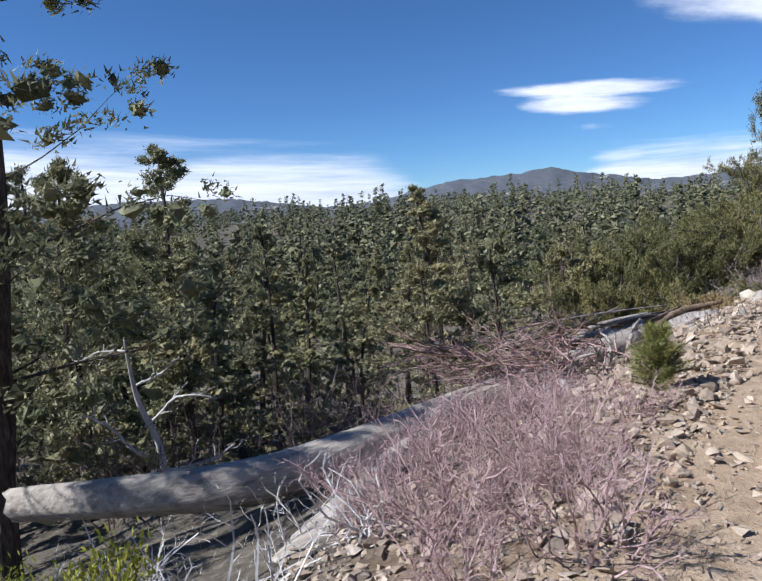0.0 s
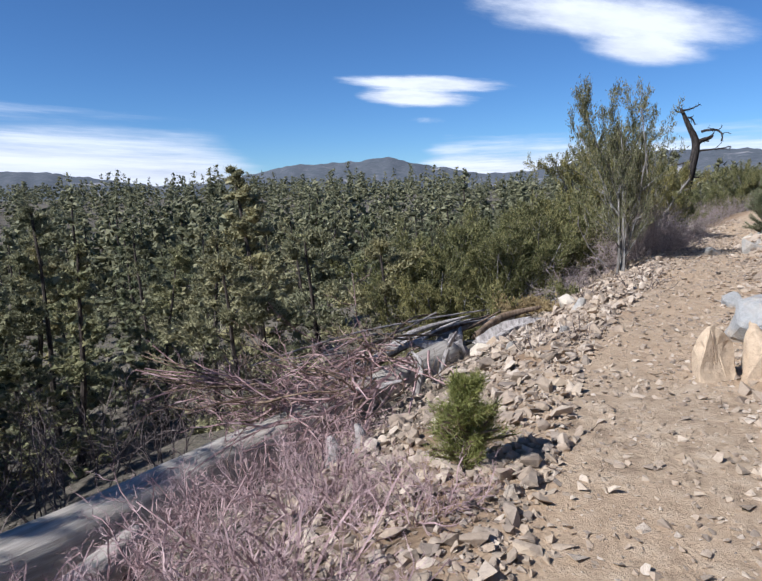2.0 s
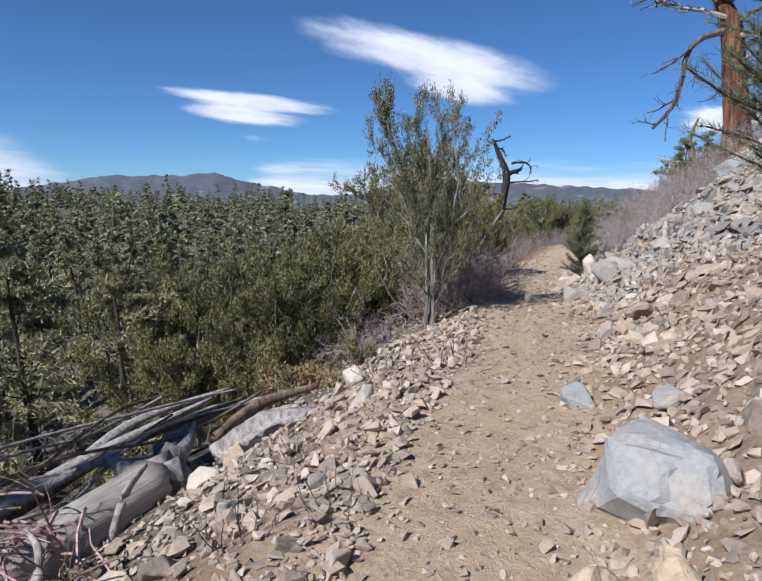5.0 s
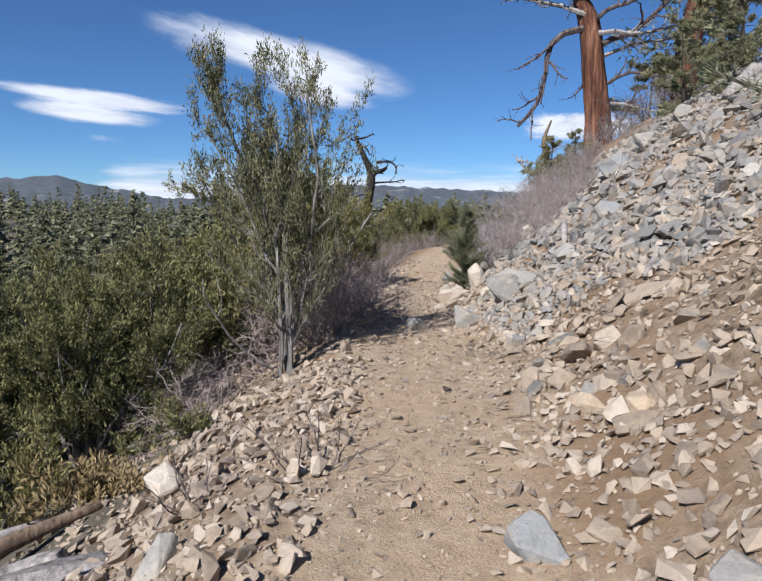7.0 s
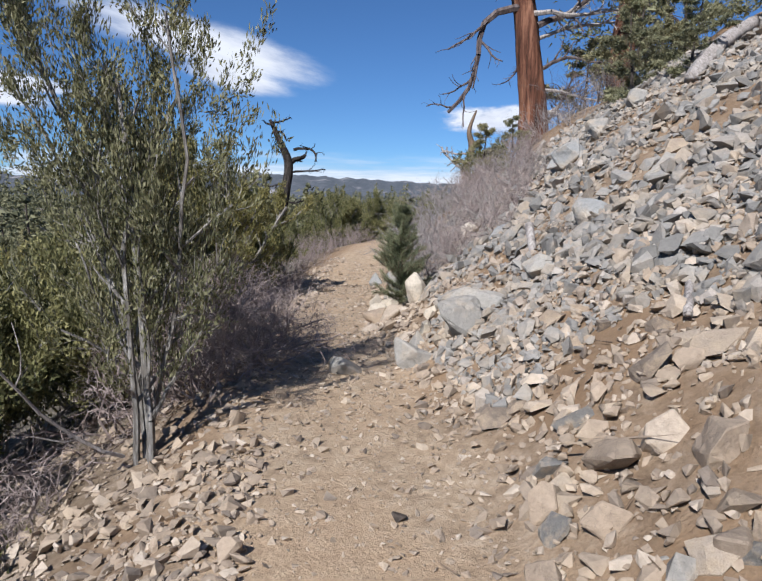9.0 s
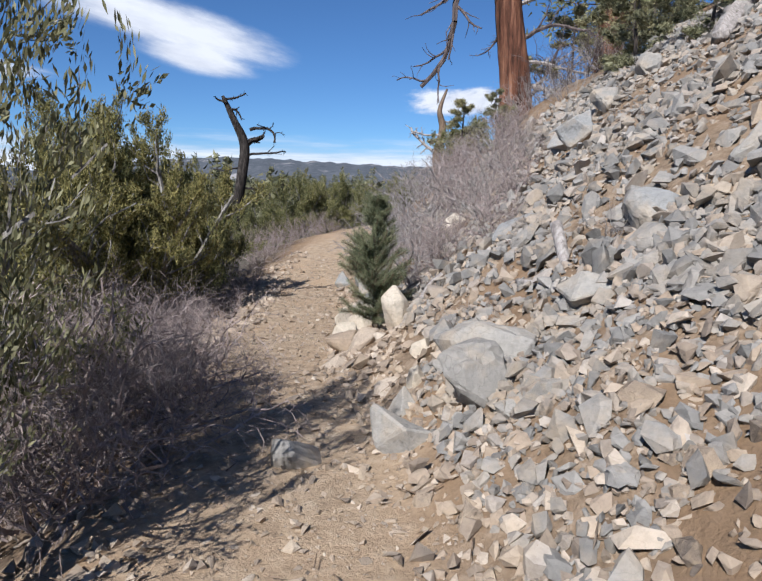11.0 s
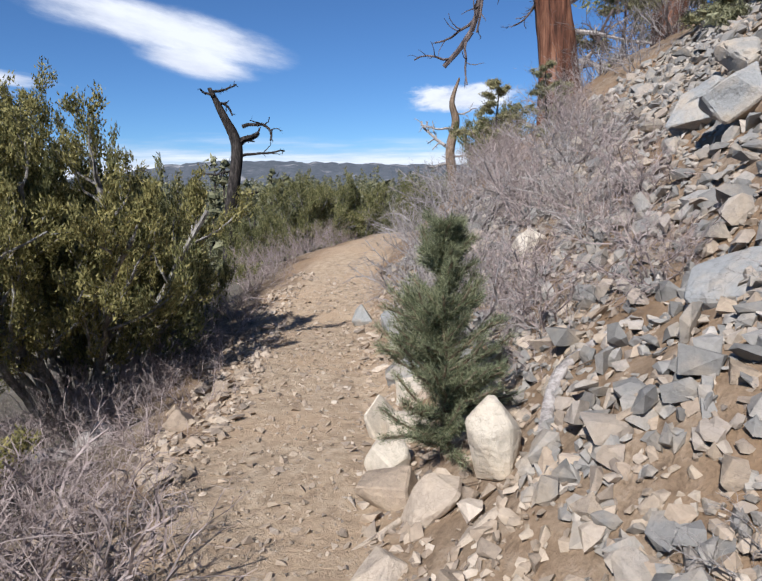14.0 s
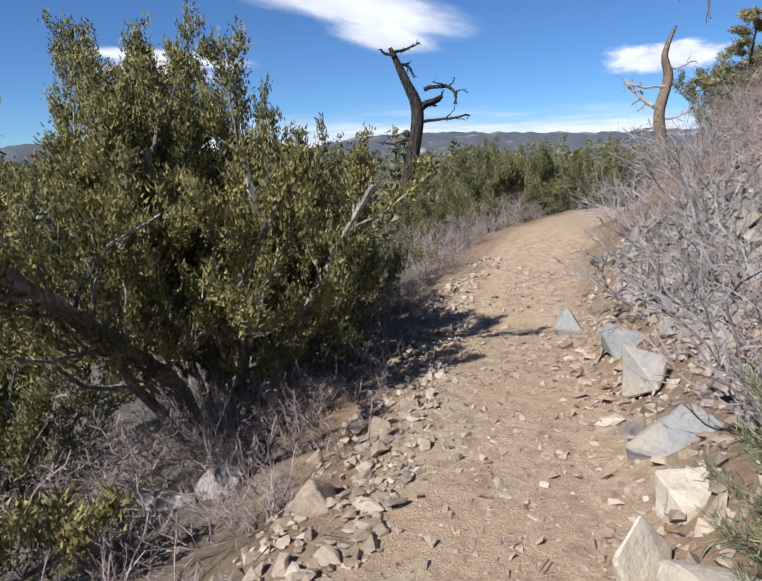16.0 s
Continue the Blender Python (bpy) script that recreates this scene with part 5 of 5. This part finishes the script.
# ---- boulders ----
for i, (x, y, z, sx, sy, sz, rz, mat, label) in enumerate((
        (3.96, 5.02, 0.1, 0.38, 0.34, 0.98, 20, BLOND_ROCK, "upright cracked blond boulder beside the trail"), (4.22, 4.86, 0.16, 0.40, 0.36, 0.86, 80, BLOND_ROCK, "rounded blond boulder beside the trail"),
        (5.02, 5.62, 0.22, 1.0, 0.85, 0.72, 10, BLUE_ROCK, "blue-grey fractured boulder set in the bank"), (5.62, 5.35, 0.5, 0.4, 0.36, 0.36, 60, BLUE_ROCK, "blue-grey fractured boulder set in the bank"),
        (5.96, 6.91, 0.2, 0.34, 0.26, 0.28, 60, BLUE_ROCK, "small blue-grey boulder beside the trail"), (5.9, 6.1, 0.42, 0.32, 0.3, 0.26, 130, GREY_ROCK, "grey boulder half buried in the bank"),
        (9.62, 9.85, 0.48, 0.75, 0.62, 0.78, 30, GREY_ROCK, "grey cracked slab rock beside the trail"), (9.98, 9.98, 0.6, 0.72, 0.6, 0.8, 75, GREY_ROCK, "grey cracked slab rock beside the trail"), (9.4, 10.15, 0.3, 0.42, 0.38, 0.5, 110, GREY_ROCK, "smaller grey rock at the trail's edge"),
        (10.35, 10.35, 0.55, 0.7, 0.5, 0.6, 10, GREY_ROCK, "flat grey slab set in the slope"), (9.5, 9.45, 0.55, 0.5, 0.42, 0.45, 160, GREY_ROCK, "grey rock half buried beside the trail"),
        (11.25, 11.58, 0.56, 0.29, 0.28, 0.42, 40, WHITE_ROCK, "pale cream boulder below the young pine"), (11.05, 11.75, 0.25, 0.42, 0.34, 0.36, 90, PALE_STONE, "pale rock at the trail's edge"), (11.2, 12.15, 0.2, 0.46, 0.34, 0.42, 30, PALE_STONE, "pale rock at the trail's edge"),
        (10.9, 11.4, 0.28, 0.36, 0.3, 0.3, 10, PALE_STONE, "pale rock at the trail's edge"), (12.0, 12.55, 0.12, 0.44, 0.34, 0.42, 70, WHITE_ROCK, "cream-white rock at the trail's edge"), (12.62, 12.98, 0.08, 0.46, 0.34, 0.42, 140, WHITE_ROCK, "cream-white rock at the trail's edge"),
        (10.45, 10.75, 0.48, 0.2, 0.16, 0.2, 0, WHITE_ROCK, "white stone on the slope"), (9.95, 10.45, 0.42, 0.2, 0.13, 0.24, 50, WHITE_ROCK, "white stone on the slope"),
        (8.95, 10.55, 0.22, 0.36, 0.32, 0.34, 20, GREY_ROCK, "rounded grey rock at the trail's edge"), (10.35, 9.45, 1.05, 0.55, 0.45, 0.42, 30, GREY_ROCK, "grey boulder on the scree"), (11.95, 10.65, 1.25, 0.62, 0.55, 0.5, 70, BLUE_ROCK, "blue-grey boulder on the scree"),
        (11.1, 9.3, 1.5, 0.75, 0.6, 0.55, 20, BLUE_ROCK, "blue-grey boulder on the scree"), (11.4, 8.8, 1.95, 0.6, 0.5, 0.5, 100, GREY_ROCK, "grey boulder on the scree"), (16.3, 11.4, 2.95, 0.75, 0.6, 0.6, 40, GREY_ROCK, "grey boulder near the top of the scree"),
        (15.2, 11.6, 2.4, 0.85, 0.7, 0.55, 130, BLUE_ROCK, "blue-grey boulder near the top of the scree"), (17.2, 11.2, 3.5, 0.7, 0.5, 0.55, 200, GREY_ROCK, "grey boulder near the top of the scree"), (13.5, 10.3, 2.2, 0.7, 0.55, 0.45, 10, GREY_ROCK, "grey boulder on the scree"),
        (14.5, 11.2, 2.4, 0.6, 0.5, 0.5, 80, BLUE_ROCK, "blue-grey boulder on the scree"), (3.98, 8.6, -0.5, 0.24, 0.2, 0.26, 20, BLOND_ROCK, "yellowish stone below the trail"), (5.36, 9.2, -0.12, 0.34, 0.26, 0.3, 60, WHITE_ROCK, "white rock below the trail"),
        (3.6, 8.15, -0.42, 0.34, 0.26, 0.2, 20, WHITE_ROCK, "white rock by the torn roots"), (4.1, 8.25, -0.38, 0.3, 0.24, 0.2, 70, GREY_ROCK, "grey rock below the trail"), (3.75, 7.0, -0.15, 0.3, 0.24, 0.2, 70, GREY_ROCK, "grey rock below the trail"),
        (13.8, 14.0, 0.2, 0.5, 0.4, 0.4, 20, GREY_ROCK, "grey rock at the trail's edge"), (14.6, 14.6, 0.12, 0.45, 0.4, 0.35, 120, BLUE_ROCK, "grey rock at the trail's edge"), (13.2, 13.38, 0.05, 0.75, 0.55, 0.5, 90, BLUE_ROCK, "blue-grey rock at the trail's edge"),
        (10.55, 15.2, -0.45, 0.5, 0.3, 0.3, 10, PALE_STONE, "pale rock among the twigs"), (14.4, 12.9, 1.1, 0.5, 0.4, 0.5, 10, WHITE_ROCK, "white rock among dead bushes"),
        (10.15, 10.75, 0.2, 0.5, 0.36, 0.28, 40, PALE_STONE, "pale flat rock set in the trail's edge"), (10.5, 11.1, 0.22, 0.46, 0.36, 0.34, 20, PALE_STONE, "pale flat rock set in the trail's edge"), (10.65, 11.75, 0.1, 0.4, 0.3, 0.28, 70, PALE_STONE, "pale flat rock set in the trail's edge"),
        (4.83, 8.08, 0.04, 0.3, 0.24, 0.26, 20, GREY_ROCK, "angular grey rock below the trail"), (3.43, 6.97, -0.05, 0.3, 0.2, 0.2, 70, GREY_ROCK, "pale grey rock below the trail"), (3.54, 5.88, 0.17, 0.2, 0.16, 0.12, 30, PALE_STONE, "pale flat stone at the trail's edge"),
        (3.02, 6.62, -0.1, 0.22, 0.18, 0.16, 10, PALE_STONE, "pale stone below the trail"), (4.16, 6.37, 0.18, 0.18, 0.15, 0.12, 50, PALE_STONE, "pale flat stone at the trail's edge"), (3.79, 6.67, 0.12, 0.2, 0.16, 0.18, 90, GREY_ROCK, "grey rock at the trail's edge"),
        (7.86, 7.87, 0.5, 0.36, 0.3, 0.3, 10, PALE_STONE, "tan slab stone set in the bank"), (7.6, 8.07, 0.32, 0.2, 0.14, 0.26, 40, PALE_STONE, "tan slab stone set in the bank"), (7.11, 7.33, 0.44, 0.22, 0.18, 0.18, 80, BLOND_ROCK, "blond stone on the bank"),
        (7.27, 7.45, 0.47, 0.16, 0.14, 0.18, 0, GREY_ROCK, "grey stone on the bank"), (7.37, 7.31, 0.56, 0.2, 0.16, 0.2, 20, PALE_STONE, "tan slab stone set in the bank"), (7.26, 7.87, 0.26, 0.24, 0.14, 0.2, 60, PALE_STONE, "tan slab stone set in the bank"),
        (7.33, 7.58, 0.42, 0.24, 0.16, 0.2, 140, GREY_ROCK, "grey stone on the bank"), (7.85, 7.48, 0.72, 0.36, 0.2, 0.3, 30, PALE_STONE, "tan slab stone set in the bank"), (8.0, 7.7, 0.66, 0.24, 0.2, 0.24, 70, PALE_STONE, "tan slab stone set in the bank"),
        (7.87, 8.12, 0.4, 0.18, 0.16, 0.16, 0, PALE_STONE, "tan stone on the bank"), (7.15, 7.07, 0.53, 0.22, 0.16, 0.24, 50, BLOND_ROCK, "blond stone on the bank"), (7.51, 7.75, 0.42, 0.24, 0.16, 0.18, 100, PALE_STONE, "tan slab stone set in the bank"),
        (11.34, 14.29, -0.06, 0.36, 0.26, 0.24, 30, PALE_STONE, "pale rock on the trail's outer edge"), (12.28, 14.98, -0.12, 0.34, 0.26, 0.22, 80, PALE_STONE, "pale rock on the trail's outer edge"), (12.05, 12.9, 0.05, 0.34, 0.26, 0.5, 10, WHITE_ROCK, "white rock set in the trail's edge"),
        (15.3, 15.7, -0.1, 0.5, 0.36, 0.4, 30, BLUE_ROCK, "blue-grey rock at the trail's edge"),
        (11.5, 12.35, 0.1, 0.44, 0.34, 0.38, 10, WHITE_ROCK, "cream-white rock set in the trail's edge"), (9.75, 10.35, 0.28, 0.34, 0.3, 0.36, 50, GREY_ROCK, "grey rock set in the trail's edge"))):
    thing("boulder", boulder_mesh(200 + i, sx, sy, sz, mat, points=17 if mat in (BLOND_ROCK, WHITE_ROCK) else 11), pose(x, y, z, 0, 0, rz), label, "rock", "boulders along the trail")
for i, (a, b, c, w) in enumerate((((11.05, 10.0, 1.42), (10.85, 9.85, 1.2), (10.7, 9.75, 0.98), 0.05), ((11.3, 11.35, 0.62), (11.75, 11.45, 0.8), (12.05, 11.2, 1.05), 0.035), ((10.45, 9.35, 1.15), (10.3, 9.0, 1.2), (10.2, 8.6, 1.3), 0.03), ((8.9, 7.9, 1.05), (9.9, 8.1, 1.4), (10.8, 7.8, 1.95), 0.025), ((10.9, 10.2, 1.0), (10.75, 9.95, 1.02), (10.6, 9.8, 1.0), 0.03))):
    thing("dead_branch", limb_mesh(300 + i, [a, b, c], [w, w * 0.9, w * 0.5], DEADWOOD, 8, 0.2), Matrix(), "weathered dead branch lying on the scree", "branch", "dead branches on the scree")
thing("weathered_log", limb_mesh(361, [(16.45, 10.08, 3.70), (18.37, 10.17, 4.56), (20.64, 10.14, 5.40)], [0.1, 0.16, 0.18], DEADWOOD, 12, 0.4, 8), Matrix(), "weathered grey fallen trunk lying across the upper scree", "log")
thing("weathered_stump", boulder_mesh(351, 0.55, 0.34, 0.36, DEADWOOD, 3, 0.09, 12), pose(11.0, 15.75, G(11.0, 15.75) + 0.08, 0, 12, 20), "bleached chunk of old stump wood among twigs", "stump")
thing("weathered_stump", boulder_mesh(352, 0.3, 0.24, 0.34, DEADWOOD, 3, 0.09, 12), pose(11.35, 15.6, G(11.35, 15.6) + 0.08, 20, 0, 80), "bleached chunk of old stump wood among twigs", "stump")
spot = boulder_mesh(350, 0.09, 0.075, 0.05, DARKBARK, 1, 0.01)
thing("pine_cone", spot, pose(7.31, 8.62, G(7.31, 8.62) + 0.02), "dark cone-sized lump lying on the trail", "cone")

# ---- loose stones ----
rng = np.random.default_rng(400)


def field(n, lo, hi, y0, y1, power=1.0):
    """Places at lateral distances lo to hi from the trail, along a stretch of it."""
    k = rng.uniform(y0, y1, n)
    tx, ty = np.interp(k, TRAIL[:, 1], TRAIL[:, 0]), k
    dx, dy = np.interp(k + 0.3, TRAIL[:, 1], TRAIL[:, 0]) - tx, 0.3
    m = np.hypot(dx, dy)
    s = lo + (hi - lo) * rng.random(n) ** power
    return tx + s * dy / m, ty - s * dx / m


def rubble(n, lo, hi, y0, y1, power, typical, largest):
    """Heaped broken stones along a stretch of the slope."""
    return strewn(rng, *field(n, lo, hi, y0, y1, power), np.clip(rng.lognormal(math.log(typical), 0.5, n), 0.025, largest), 0.5, rng.uniform(0.05, 0.45, n))


scree = tagged(new("scree", mesh_from("scree", *joined(
    rubble(5000, 1.2, 8.0, 15, 21, 1.1, 0.09, 0.3), rubble(14000, 1.2, 9.0, 10.8, 17.5, 1.2, 0.07, 0.26), rubble(8000, 2.0, 9.0, 9.0, 11.0, 1.2, 0.07, 0.26), rubble(5500, 3.4, 9.0, 3.5, 9.2, 1.0, 0.08, 0.26),
    rubble(1500, 0.9, 2.2, 9.4, 11.2, 1.0, 0.055, 0.16)), SCREE)), "loose angular grey stones covering the slope", "stones", kind="stuff")
bank = tagged(new("bank_stones", mesh_from("bank_stones", *joined(rubble(6500, 0.75, 3.6, 2.5, 10.5, 1.1, 0.05, 0.16), rubble(1200, 0.7, 1.6, 10.5, 17.0, 1.0, 0.05, 0.14)), PEBBLE)), "tan and pinkish broken stones in the brown bank", "stones", kind="stuff")
tagged(new("gravel", mesh_from("gravel", *joined(
    strewn(rng, *field(10000, 0.5, 3.4, 2, 16, 1.0), np.clip(rng.lognormal(-3.15, 0.55, 10000), 0.015, 0.16), 0.3, 0.15, CHIPS),
    strewn(rng, *field(1400, -1.2, -0.5, 13, 18, 1.0), np.clip(rng.lognormal(-3.1, 0.6, 1400), 0.012, 0.12), 0.3),
    strewn(rng, *field(13000, -0.75, 0.8, 0.5, 18), np.clip(rng.lognormal(-3.75, 0.6, 13000), 0.008, 0.085), 0.3, 0.15, CHIPS),
    strewn(rng, *field(4500, -1.9, -0.4, 2.0, 9.5, 1.0), np.clip(rng.lognormal(-3.35, 0.6, 4500), 0.015, 0.14), 0.6, rng.uniform(0.1, 0.35, 4500)),
    strewn(rng, *field(11000, -2.6, -0.45, 0.5, 13, 1.0), np.clip(rng.lognormal(-3.2, 0.6, 11000), 0.012, 0.14), 0.3, 0.15, CHIPS)), PEBBLE)), "small pale pebbles and chips strewn on the trail", "gravel", kind="stuff")
sx, sy = field(480, -2.4, 3.5, 1, 17)
sticks = []
for px, py in zip(sx, sy):
    a, ln = rng.uniform(0, 6.283), rng.uniform(0.05, 0.2)
    qx, qy = px + math.cos(a) * ln, py + math.sin(a) * ln
    if abs(float(across([px], [py])[0][0])) > 0.7 or ln < 0.12:
        sticks.append((px, py, G(px, py) + 0.03, qx, qy, G(qx, qy) + 0.035, rng.uniform(0.003, 0.006), 0.002))
tagged(new("litter", mesh_from("litter", *tubes(sticks, 4), BROWNWOOD)), "short dry sticks scattered over the stones", "sticks", kind="stuff")
stone_meshes = [mesh_from("stone", v, f, STONE) for v, f in SHAPES] + [mesh_from("stone", v, f, PALE_STONE) for v, f in SHAPES]
n = 400
x, y = field(n, 0.7, 6.5, 5, 15, 1.2)
left_x, left_y = field(n, -1.3, -0.55, 2, 17)
near_x, near_y = field(n, 0.7, 2.2, 4.2, 10.0)
pick = np.arange(n)
x, y = np.where(pick < 160, x, np.where(pick < 280, near_x, left_x)), np.where(pick < 160, y, np.where(pick < 280, near_y, left_y))
m, z, size = slope_turn(x, y, turned(rng, n, 0.2)), height(x, y), np.clip(rng.lognormal(-2.0, 0.4, n), 0.08, 0.32)
size = np.where(np.arange(n) < 160, size, np.where(np.arange(n) < 280, size * 0.85, size * 0.7))
for i in range(n):
    ob = part("stone", stone_meshes[int(rng.integers(0, 15)) + (15 if i >= 160 or i % 4 == 0 else 0)], scree if i < 160 else bank)
    k = Matrix([[float(c) * float(size[i]) for c in row] for row in m[i]]).to_4x4()
    ob.matrix_basis = Matrix.Translation((float(x[i]), float(y[i]), float(z[i]) + 0.12 * float(size[i]))) @ k
